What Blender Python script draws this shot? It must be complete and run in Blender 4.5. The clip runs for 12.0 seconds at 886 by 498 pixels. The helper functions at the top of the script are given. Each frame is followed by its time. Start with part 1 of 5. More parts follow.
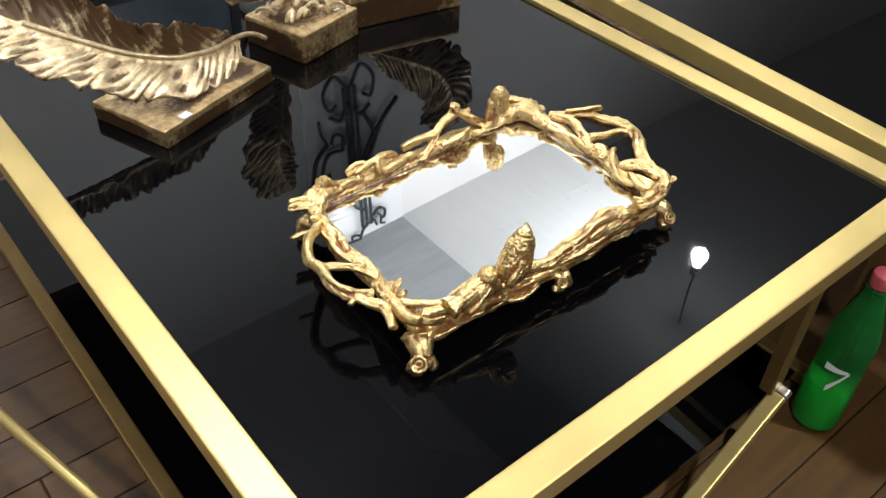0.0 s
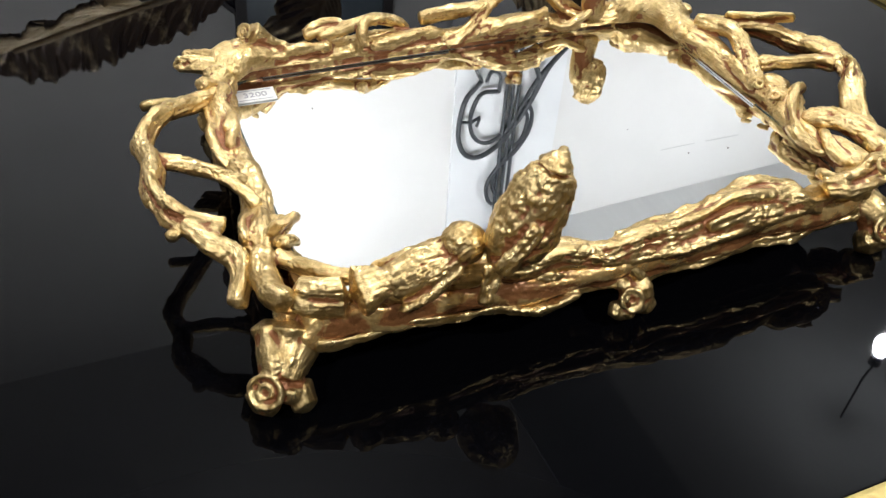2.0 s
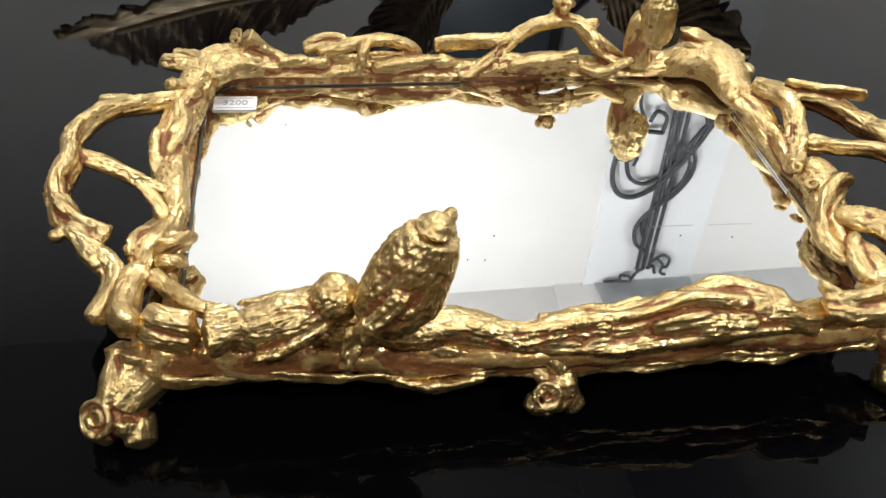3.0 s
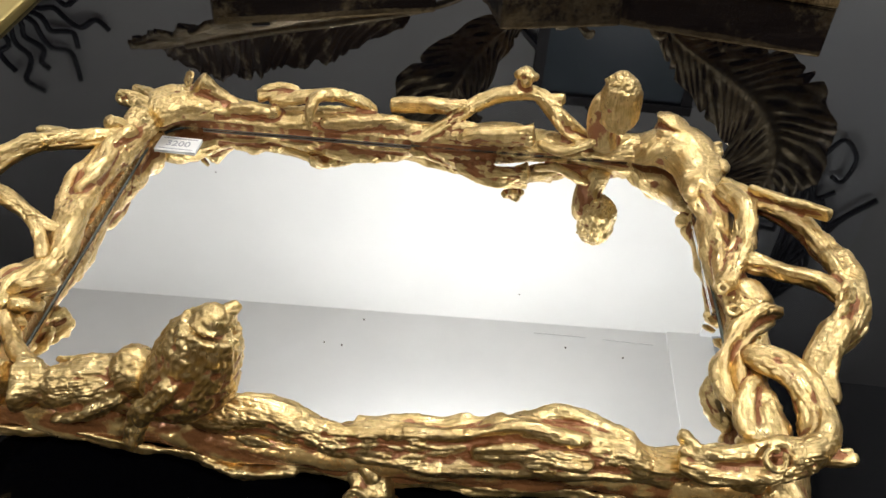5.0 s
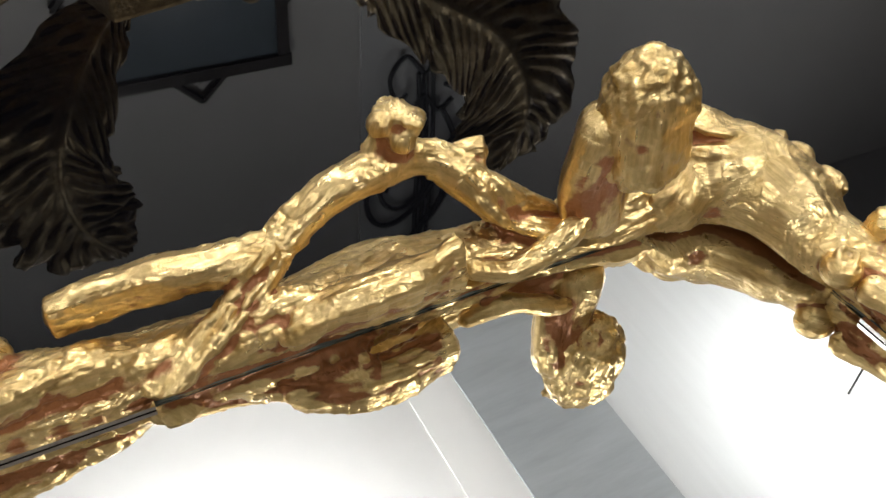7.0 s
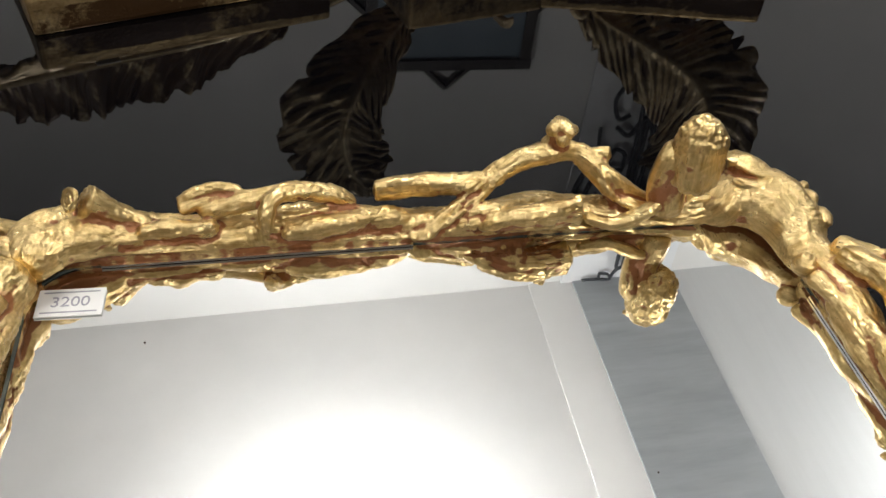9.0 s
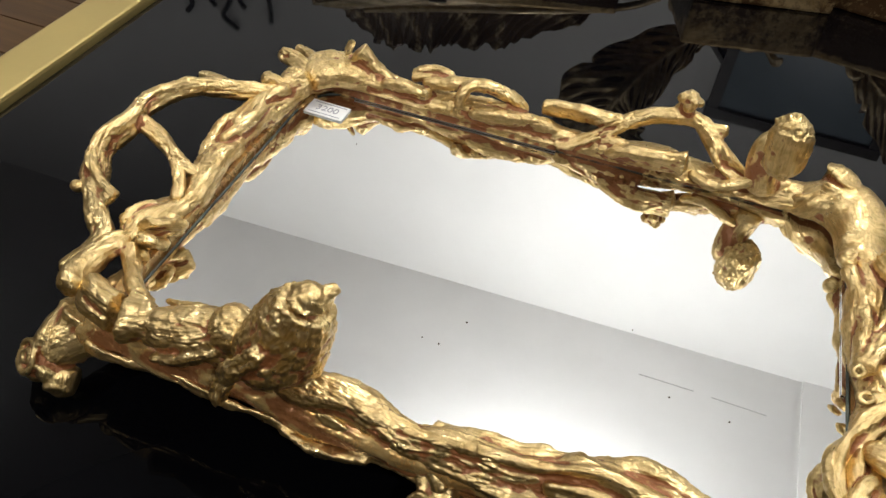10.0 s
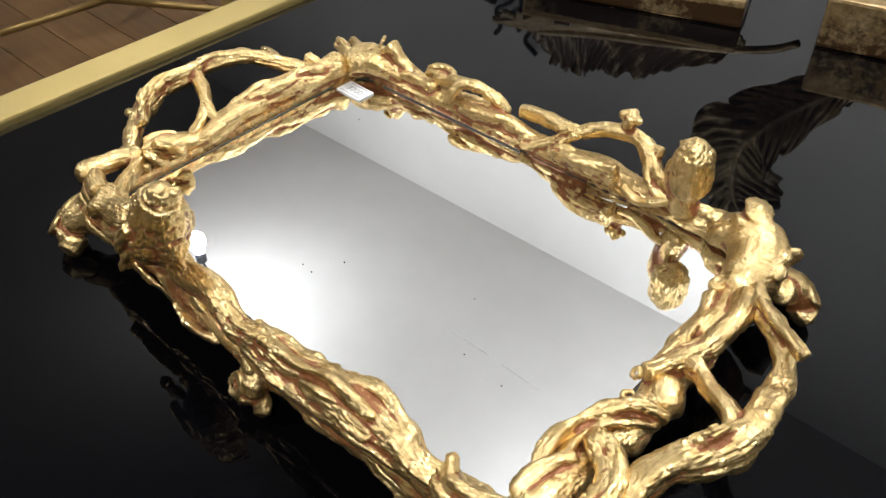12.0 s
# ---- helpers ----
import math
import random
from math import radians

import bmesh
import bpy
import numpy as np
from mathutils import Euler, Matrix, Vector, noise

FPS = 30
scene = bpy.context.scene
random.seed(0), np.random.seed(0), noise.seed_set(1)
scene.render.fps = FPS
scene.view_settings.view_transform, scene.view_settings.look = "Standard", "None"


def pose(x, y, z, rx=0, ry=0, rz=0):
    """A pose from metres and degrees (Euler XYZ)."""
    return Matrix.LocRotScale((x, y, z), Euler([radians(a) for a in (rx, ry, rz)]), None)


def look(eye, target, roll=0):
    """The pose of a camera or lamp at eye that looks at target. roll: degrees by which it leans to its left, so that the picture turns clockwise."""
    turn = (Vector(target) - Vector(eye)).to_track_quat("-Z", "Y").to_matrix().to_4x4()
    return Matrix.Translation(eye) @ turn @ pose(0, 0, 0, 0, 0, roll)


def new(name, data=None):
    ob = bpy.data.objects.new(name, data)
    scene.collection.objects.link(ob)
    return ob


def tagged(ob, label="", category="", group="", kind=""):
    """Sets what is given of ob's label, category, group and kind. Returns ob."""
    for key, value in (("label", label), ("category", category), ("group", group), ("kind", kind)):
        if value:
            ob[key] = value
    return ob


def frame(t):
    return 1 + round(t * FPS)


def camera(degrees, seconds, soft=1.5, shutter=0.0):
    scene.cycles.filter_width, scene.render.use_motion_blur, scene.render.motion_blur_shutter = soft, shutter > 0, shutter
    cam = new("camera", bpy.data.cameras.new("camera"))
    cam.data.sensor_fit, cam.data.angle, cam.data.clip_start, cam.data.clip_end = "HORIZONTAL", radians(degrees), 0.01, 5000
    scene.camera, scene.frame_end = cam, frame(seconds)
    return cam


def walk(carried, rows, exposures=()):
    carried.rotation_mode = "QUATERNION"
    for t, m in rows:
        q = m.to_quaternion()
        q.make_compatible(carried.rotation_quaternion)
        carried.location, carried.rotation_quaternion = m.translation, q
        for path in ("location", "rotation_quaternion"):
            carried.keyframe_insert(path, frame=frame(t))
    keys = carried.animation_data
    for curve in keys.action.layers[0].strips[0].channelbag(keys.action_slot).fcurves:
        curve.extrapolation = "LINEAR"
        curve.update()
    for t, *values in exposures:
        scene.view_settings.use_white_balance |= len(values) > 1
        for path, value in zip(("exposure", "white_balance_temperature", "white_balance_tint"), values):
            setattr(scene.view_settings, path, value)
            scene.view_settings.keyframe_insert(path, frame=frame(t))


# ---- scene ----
cam = camera(55.2, 12.0)
LAMP_WATTS, BULB_GLOW = 26.0, 720.0
PATH = [
    (0, (-0.5203, -0.5425, 1.0432), (0.4736, 0.5968, -0.2660), 2.65),
    (0.5, (-0.3606, -0.4484, 0.8485), (0.5847, 0.7936, -0.4020), 3.49),
    (1, (-0.2946, -0.4163, 0.7796), (0.5743, 0.8788, -0.4726), 4.96),
    (1.5, (-0.2586, -0.3890, 0.7522), (0.5296, 0.9364, -0.5214), 5.27),
    (2, (-0.2266, -0.3736, 0.7331), (0.4588, 0.9805, -0.5696), 5.82),
    (2.5, (-0.1624, -0.3627, 0.7257), (0.3307, 1.0576, -0.5933), 5.96),
    (2.7, (-0.1345, -0.3599, 0.7244), (0.2939, 1.0978, -0.5762), 5.67),
    (4.3, (0.0304, -0.3864, 0.7471), (-0.1280, 1.1185, -0.5607), 5.58),
    (4.5, (0.0349, -0.3788, 0.7526), (-0.1186, 1.1059, -0.5787), 5.33),
    (5, (0.0408, -0.3290, 0.7475), (-0.0019, 1.1914, -0.5512), 4.69),
    (5.5, (0.0559, -0.2011, 0.6852), (0.1095, 1.3385, -0.5903), 4.98),
    (6, (0.0803, -0.1078, 0.6275), (0.1871, 1.3982, -0.6842), 4.24),
    (6.5, (0.0281, -0.0389, 0.6138), (0.5611, 1.3477, -0.7253), 6.05),
    (6.7, (0.0057, -0.0198, 0.6073), (0.7153, 1.2902, -0.7271), 5.88),
    (8.3, (-0.0241, -0.0317, 0.6465), (0.8751, 1.1844, -0.6622), 5.10),
    (8.5, (-0.0421, -0.0644, 0.6777), (0.7196, 1.2209, -0.6519), 4.53),
    (9, (-0.0510, -0.1630, 0.7062), (0.3158, 1.2674, -0.6426), 6.47),
    (9.5, (-0.0390, -0.2500, 0.7090), (-0.0530, 1.1995, -0.6690), 7.18),
    (10, (0.0493, -0.3100, 0.7483), (-0.3137, 1.1156, -0.6066), 7.48),
    (10.5, (0.1720, -0.3022, 0.7466), (-0.5683, 0.9669, -0.6104), 6.31),
    (11, (0.2533, -0.2872, 0.7561), (-0.6983, 0.8306, -0.6022), 3.30),
    (11.5, (0.2589, -0.2695, 0.7694), (-0.7618, 0.7959, -0.5808), 0.75),
    (12, (0.2788, -0.2642, 0.7770), (-0.7429, 0.8300, -0.5492), -0.31),
]
walk(cam, [(t, look(eye, target, roll)) for t, eye, target, roll in PATH],
     exposures=[(0, 0.82, 6080, 10), (0.5, 0.74, 5900, 10), (1.5, 0.60, 6000, 10), (2.5, 0.46, 6250, 10), (4.5, 0.32, 6400, 10), (6.5, 0.25, 6450, 10),
                (8.5, 0.38, 6450, 10), (9.5, 0.10, 6550, 10), (10.5, 0.44, 6150, 10), (11, 0.64, 5950, 10), (11.5, 0.72, 6100, 10), (12, 0.66, 6200, 10)])

# ---- light ----
TOP = 0.4155      # height of the table top
TRAY_Z = 0.42     # datum of the tray, above its feet
CEIL = 2.524      # height of the ceiling
WALL_Y = 1.961    # face of the back wall
world = bpy.data.worlds.new("world")
world.use_nodes = True
world.node_tree.nodes["Background"].inputs[0].default_value = (0.55, 0.6, 0.7, 1)
world.node_tree.nodes["Background"].inputs[1].default_value = 0.05
scene.world = world


def lamp(name, x, y, z, watts, size, colour=(1.0, 0.985, 0.95)):
    data = bpy.data.lights.new(name, "AREA")
    data.shape, data.size, data.energy, data.color = "DISK", size, watts, colour
    ob = new(name, data)
    ob.matrix_basis = pose(x, y, z)
    return ob


# unseen fill lights, added to brighten the floor, gold and back wall
for lx, ly in ((1.0, -1.3), (-1.6, -1.5)):
    lamp("fill_light", lx, ly, CEIL - 0.031, LAMP_WATTS, 0.16)


# ---- materials ----
def material(name):
    m = bpy.data.materials.new(name)
    m.use_nodes = True
    nt = m.node_tree
    return m, nt, nt.nodes, nt.nodes["Principled BSDF"]


def link(nt, a, ao, b, bi):
    nt.links.new(a.outputs[ao], b.inputs[bi])


def ramp(nodes, stops):
    r = nodes.new("ShaderNodeValToRGB")
    while len(r.color_ramp.elements) < len(stops):
        r.color_ramp.elements.new(0.5)
    for e, (p, c) in zip(r.color_ramp.elements, stops):
        e.position, e.color = p, (*c, 1) if len(c) == 3 else c
    return r


def noise_node(nt, nodes, scale, detail=5, rough=0.55, coord="Object", stretch=None):
    tc = nodes.new("ShaderNodeTexCoord")
    n = nodes.new("ShaderNodeTexNoise")
    n.inputs["Scale"].default_value, n.inputs["Detail"].default_value, n.inputs["Roughness"].default_value = scale, detail, rough
    if stretch:
        mp = nodes.new("ShaderNodeMapping")
        mp.inputs["Scale"].default_value = stretch
        link(nt, tc, coord, mp, "Vector")
        link(nt, mp, "Vector", n, "Vector")
    else:
        link(nt, tc, coord, n, "Vector")
    return n


def bump(nt, nodes, bsdf, src, strength, distance):
    b = nodes.new("ShaderNodeBump")
    b.inputs["Strength"].default_value, b.inputs["Distance"].default_value = strength, distance
    link(nt, src, 0, b, "Height")
    link(nt, b, "Normal", bsdf, "Normal")


def gilded(name, bright=(0.90, 0.69, 0.34), deep=(0.48, 0.32, 0.115), under=(0.27, 0.105, 0.036), rough=0.30, metal=0.98, leaf=0.37, streaks=False):
    """Gold paint rubbed over a red-brown undercoat; the attribute gilt says where gold took."""
    m, nt, nodes, p = material(name)
    at = nodes.new("ShaderNodeAttribute")
    at.attribute_name = "gilt"
    n = noise_node(nt, nodes, 90, 8, 0.66)
    tone = n
    fine = noise_node(nt, nodes, 430, 4, 0.55)
    if streaks:
        # brushed streaks that follow each branch
        way = nodes.new("ShaderNodeAttribute")
        way.attribute_name = "grain"
        brush = nodes.new("ShaderNodeTexNoise")
        brush.inputs["Scale"].default_value, brush.inputs["Detail"].default_value, brush.inputs["Roughness"].default_value = 620, 4, 0.56
        link(nt, way, "Vector", brush, "Vector")
        tone = nodes.new("ShaderNodeMix")
        tone.inputs[0].default_value = 0.55
        nt.links.new(n.outputs[0], tone.inputs[2])
        nt.links.new(brush.outputs[0], tone.inputs[3])
        both = nodes.new("ShaderNodeMath")
        both.operation = "MULTIPLY_ADD"
        both.inputs[1].default_value = 1.1
        link(nt, brush, 0, both, 0)
        link(nt, fine, 0, both, 2)
        fine = both
    gold = ramp(nodes, [(0.36, deep), (0.60, bright)])
    link(nt, tone, 0, gold, 0)
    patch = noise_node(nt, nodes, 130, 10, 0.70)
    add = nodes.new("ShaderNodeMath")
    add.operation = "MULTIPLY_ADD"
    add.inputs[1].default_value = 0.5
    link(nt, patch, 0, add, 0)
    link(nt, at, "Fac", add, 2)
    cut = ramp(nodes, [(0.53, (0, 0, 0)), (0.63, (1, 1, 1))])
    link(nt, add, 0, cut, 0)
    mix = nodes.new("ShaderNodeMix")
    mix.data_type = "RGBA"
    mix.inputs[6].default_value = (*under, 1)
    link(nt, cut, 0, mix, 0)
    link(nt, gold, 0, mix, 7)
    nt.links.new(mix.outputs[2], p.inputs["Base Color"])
    mm = nodes.new("ShaderNodeMapRange")
    mm.inputs[3].default_value, mm.inputs[4].default_value = 0.35, metal
    link(nt, cut, 0, mm, 0)
    link(nt, mm, 0, p, "Metallic")
    rr = nodes.new("ShaderNodeMapRange")
    rr.inputs[1].default_value, rr.inputs[2].default_value = 0.3, 0.7
    rr.inputs[3].default_value, rr.inputs[4].default_value = rough + 0.10, rough - 0.07
    link(nt, tone, 0, rr, 0)
    link(nt, rr, 0, p, "Roughness")
    bump(nt, nodes, p, fine, leaf, 0.0012)
    return m


def plain(name, colour, rough=0.5, metal=0.0, scale=30, spread=0.12, relief=0.0, stretch=None, spec=0.5):
    m, nt, nodes, p = material(name)
    n = noise_node(nt, nodes, scale, 6, 0.6, stretch=stretch)
    lo = tuple(c * (1 - spread) for c in colour)
    hi = tuple(min(1, c * (1 + spread)) for c in colour)
    r = ramp(nodes, [(0.3, lo), (0.7, hi)])
    link(nt, n, 0, r, 0)
    link(nt, r, 0, p, "Base Color")
    p.inputs["Metallic"].default_value = metal
    p.inputs["Specular IOR Level"].default_value = spec
    q = nodes.new("ShaderNodeMapRange")
    q.inputs[3].default_value, q.inputs[4].default_value = max(0.02, rough - 0.08), rough + 0.08
    link(nt, n, 0, q, 0)
    link(nt, q, 0, p, "Roughness")
    if relief:
        bump(nt, nodes, p, n, 0.5, relief)
    return m


def black_glass():
    m, nt, nodes, p = material("black_glass")
    p.inputs["Base Color"].default_value = (0.0015, 0.0015, 0.002, 1)
    p.inputs["IOR"].default_value = 1.24
    graze = nodes.new("ShaderNodeLayerWeight")
    graze.inputs["Blend"].default_value = 0.5
    gloss = nodes.new("ShaderNodeMapRange")
    gloss.inputs[1].default_value, gloss.inputs[2].default_value = 0.15, 0.5
    gloss.inputs[3].default_value, gloss.inputs[4].default_value = 0.11, 0.78
    link(nt, graze, "Facing", gloss, 0)
    link(nt, gloss, 0, p, "Specular IOR Level")
    n = noise_node(nt, nodes, 9, 7, 0.7)
    q = nodes.new("ShaderNodeMapRange")
    q.inputs[1].default_value, q.inputs[2].default_value = 0.45, 0.8
    q.inputs[3].default_value, q.inputs[4].default_value = 0.012, 0.06
    link(nt, n, 0, q, 0)
    link(nt, q, 0, p, "Roughness")
    return m


def mirror_glass():
    m, nt, nodes, p = material("mirror_glass")
    p.inputs["Base Color"].default_value = (0.90, 0.91, 0.90, 1)
    p.inputs["Metallic"].default_value = 1.0
    n = noise_node(nt, nodes, 14, 8, 0.75)
    q = nodes.new("ShaderNodeMapRange")
    q.inputs[1].default_value, q.inputs[2].default_value = 0.55, 0.85
    q.inputs[3].default_value, q.inputs[4].default_value = 0.008, 0.10
    link(nt, n, 0, q, 0)
    link(nt, q, 0, p, "Roughness")
    return m


def wood(name, light, dark, along=(1, 12, 12)):
    m, nt, nodes, p = material(name)
    n = noise_node(nt, nodes, 4.0, 8, 0.6, stretch=along)
    info = nodes.new("ShaderNodeObjectInfo")
    add = nodes.new("ShaderNodeMath")
    add.operation = "MULTIPLY_ADD"
    add.inputs[1].default_value = 0.35
    link(nt, info, "Random", add, 0)
    link(nt, n, 0, add, 2)
    r = ramp(nodes, [(0.35, dark), (0.95, light)])
    link(nt, add, 0, r, 0)
    link(nt, r, 0, p, "Base Color")
    p.inputs["Roughness"].default_value = 0.42
    bump(nt, nodes, p, n, 0.25, 0.002)
    return m


def bottle_plastic():
    m, nt, nodes, p = material("green_plastic")
    p.inputs["Base Color"].default_value = (0.06, 0.55, 0.12, 1)
    p.inputs["Roughness"].default_value = 0.06
    p.inputs["Transmission Weight"].default_value = 0.85
    p.inputs["IOR"].default_value = 1.22
    return m


GILT = gilded("gilded_resin", streaks=True)
GILT_SKIRT = gilded("gilded_resin_skirt", deep=(0.50, 0.27, 0.08), bright=(0.82, 0.58, 0.24), under=(0.27, 0.115, 0.042), metal=0.7, rough=0.24, leaf=0.3)
ANTIQUE = gilded("antique_gold", bright=(0.73, 0.60, 0.38), deep=(0.46, 0.33, 0.17), under=(0.11, 0.060, 0.026), rough=0.38, metal=0.7)
BLOCK = gilded("antique_gold_block", bright=(0.62, 0.46, 0.24), deep=(0.34, 0.22, 0.09), under=(0.075, 0.038, 0.015), rough=0.36, metal=0.7)
BRASS = plain("satin_brass_paint", (0.60, 0.465, 0.175), 0.42, 0.80, 14, 0.06, 0.0002)
# darker brass tone for legs, posts, lower rails and thin bars
BRASS_DARK = plain("dark_brass", (0.24, 0.155, 0.05), 0.38, 0.7, 20, 0.10, 0.0002)
CUT_STEEL = plain("bare_tube_end", (0.75, 0.73, 0.68), 0.3, 0.9, 60, 0.15)
BLACK_GLASS = black_glass()
MIRROR = mirror_glass()
GLASS_EDGE = plain("glass_edge", (0.10, 0.12, 0.11), 0.15, 0.0, 80, 0.3)
SILVER_EDGE = plain("silvered_bevel", (0.92, 0.92, 0.90), 0.10, 1.0, 50, 0.04)
PAPER = plain("white_paper", (0.82, 0.82, 0.80), 0.7, 0.0, 90, 0.03)
INK = plain("grey_ink", (0.34, 0.34, 0.38), 0.6, 0.0, 60, 0.1)
WALL = plain("white_wall_paint", (0.75, 0.75, 0.74), 0.75, 0.0, 3, 0.03, 0.001)
PILLAR = plain("cool_white_wall_paint", (0.78, 0.80, 0.82), 0.7, 0.0, 3, 0.04, 0.001)
CEIL_PAINT = plain("grey_ceiling_paint", (0.76, 0.76, 0.755), 0.8, 0.0, 2.5, 0.05, 0.001)
FAR_WALL = plain("taupe_wall_paint", (0.42, 0.40, 0.37), 0.75, 0.0, 3, 0.05, 0.001)
STRIP = plain("white_ceiling_paint", (0.86, 0.86, 0.85), 0.7, 0.0, 3, 0.02)
BEAM = plain("blue_grey_beam_paint", (0.40, 0.43, 0.45), 0.6, 0.0, 3, 0.12, 0.001, stretch=(1, 6, 1))
BRUSHED = plain("streaked_grey_ceiling_paint", (0.72, 0.74, 0.75), 0.55, 0.0, 5, 0.03, 0.001, stretch=(6, 0.5, 1))
PLANK = wood("brown_wood_plank", (0.135, 0.068, 0.019), (0.050, 0.023, 0.007))
GROUT = plain("dark_joint", (0.05, 0.027, 0.011), 0.8, 0.0, 40, 0.2)
IRON = plain("black_iron", (0.018, 0.020, 0.024), 0.45, 0.3, 80, 0.3)
ORNAMENT = plain("grey_black_iron", (0.050, 0.055, 0.062), 0.5, 0.2, 80, 0.3)
DUST = plain("pale_scratch", (0.5, 0.5, 0.5), 0.6)
PANE = plain("blue_grey_panel", (0.16, 0.21, 0.25), 0.25, 0.0, 6, 0.15)
DARK_WOOD = plain("dark_frame_wood", (0.03, 0.024, 0.02), 0.4, 0.0, 30, 0.3)
GREEN = bottle_plastic()
DRINK = plain("clear_green_drink", (0.30, 0.75, 0.16), 0.2, 0.0, 20, 0.1)
CAP = plain("pink_red_cap", (0.55, 0.10, 0.12), 0.4, 0.0, 50, 0.1)
LOGO_WHITE = plain("white_print", (0.8, 0.82, 0.8), 0.5, 0.0, 50, 0.05)
TRIM = plain("white_lamp_trim", (0.8, 0.8, 0.78), 0.4, 0.0, 50, 0.03)
BULB, bnt, bnodes, bp = material("lit_bulb")
bp.inputs["Emission Color"].default_value = (1.0, 0.985, 0.965, 1)
bp.inputs["Emission Strength"].default_value = BULB_GLOW


FAINT_BULB, bnt, bnodes, bp = material("lit_bulb_faint")
bp.inputs["Emission Color"].default_value = (1.0, 0.985, 0.965, 1)
bp.inputs["Emission Strength"].default_value = BULB_GLOW * 0.38
DIM_BULB, bnt, bnodes, bp = material("lit_bulb_dim")
bp.inputs["Emission Color"].default_value = (1.0, 0.985, 0.965, 1)
bp.inputs["Emission Strength"].default_value = BULB_GLOW * 0.7


# ---- building helpers ----
from mathutils.kdtree import KDTree

SLIM = 0.82  # branches are drawn a little slimmer than their rows say

def empty(name, x=0, y=0, z=0, rz=0, **tags):
    ob = new(name)
    ob.empty_display_size = 0.05
    ob.matrix_basis = pose(x, y, z, 0, 0, rz)
    return tagged(ob, **tags)


def mesh_part(name, me, mat, parent=None, label="", smooth=True):
    ob = new(name, me)
    me.materials.clear()
    me.materials.append(mat)
    if smooth:
        me.shade_smooth()
    ob.parent = parent
    if label:
        tagged(ob, label)
    return ob


def part(name, bm, mat, parent=None, label="", smooth=False):
    """One bmesh as one mesh object."""
    me = bpy.data.meshes.new(name)
    bm.normal_update()
    bm.to_mesh(me)
    bm.free()
    return mesh_part(name, me, mat, parent, label, smooth)


def box(bm, x0, x1, y0, y1, z0, z1, bevel=0.0, m=None):
    made = bmesh.ops.create_cube(bm, size=1)["verts"]
    t = Matrix.Translation(((x0 + x1) / 2, (y0 + y1) / 2, (z0 + z1) / 2)) @ Matrix.Diagonal((x1 - x0, y1 - y0, z1 - z0, 1))
    bmesh.ops.transform(bm, matrix=(m or Matrix()) @ t, verts=made)
    if bevel:
        edges = list({e for v in made for e in v.link_edges})
        bmesh.ops.bevel(bm, geom=edges, offset=bevel, segments=2, affect="EDGES", profile=0.6)
    return bm


def box_part(name, lo, hi, mat, parent=None, label="", bevel=0.0):
    return part(name, box(bmesh.new(), lo[0], hi[0], lo[1], hi[1], lo[2], hi[2], bevel), mat, parent, label)


def spline(pts, step):
    """Points and radii along a smooth line through (x, y, z, r) rows."""
    p = np.array(pts, float)
    ext = np.vstack([2 * p[0] - p[1], p, 2 * p[-1] - p[-2]])
    out = []
    for a, b, c, d in zip(ext, ext[1:], ext[2:], ext[3:]):
        n = max(2, int(np.linalg.norm(c[:3] - b[:3]) / step))
        t = np.linspace(0, 1, n, endpoint=False)[:, None]
        out.append(0.5 * (2 * b + (c - a) * t + (2 * a - 5 * b + 4 * c - d) * t**2 + (3 * b - a - 3 * c + d) * t**3))
    out = np.vstack(out + [p[-1:]])
    return out[:, :3], np.maximum(out[:, 3], 0.0004)


SPIN = np.random.default_rng(5).normal(size=(256, 3))
SPIN /= np.linalg.norm(SPIN, axis=1, keepdims=True)


def rumple(p):
    """Smooth noise of about -1 to 1 at each row of p."""
    i = np.floor(p).astype(np.int64)
    f = p - i
    u = f * f * f * (f * (f * 6 - 15) + 10)
    out = np.zeros(len(p))
    for dx in (0, 1):
        for dy in (0, 1):
            for dz in (0, 1):
                h = (i[:, 0] + dx) * 73856093 ^ (i[:, 1] + dy) * 19349663 ^ (i[:, 2] + dz) * 83492791
                h = (h ^ (h >> 13)) * 1274126177
                turn = SPIN[(h >> 8) & 255]
                w = (u[:, 0] if dx else 1 - u[:, 0]) * (u[:, 1] if dy else 1 - u[:, 1]) * (u[:, 2] if dz else 1 - u[:, 2])
                out += w * (turn * (f - (dx, dy, dz))).sum(1)
    return out * 1.7


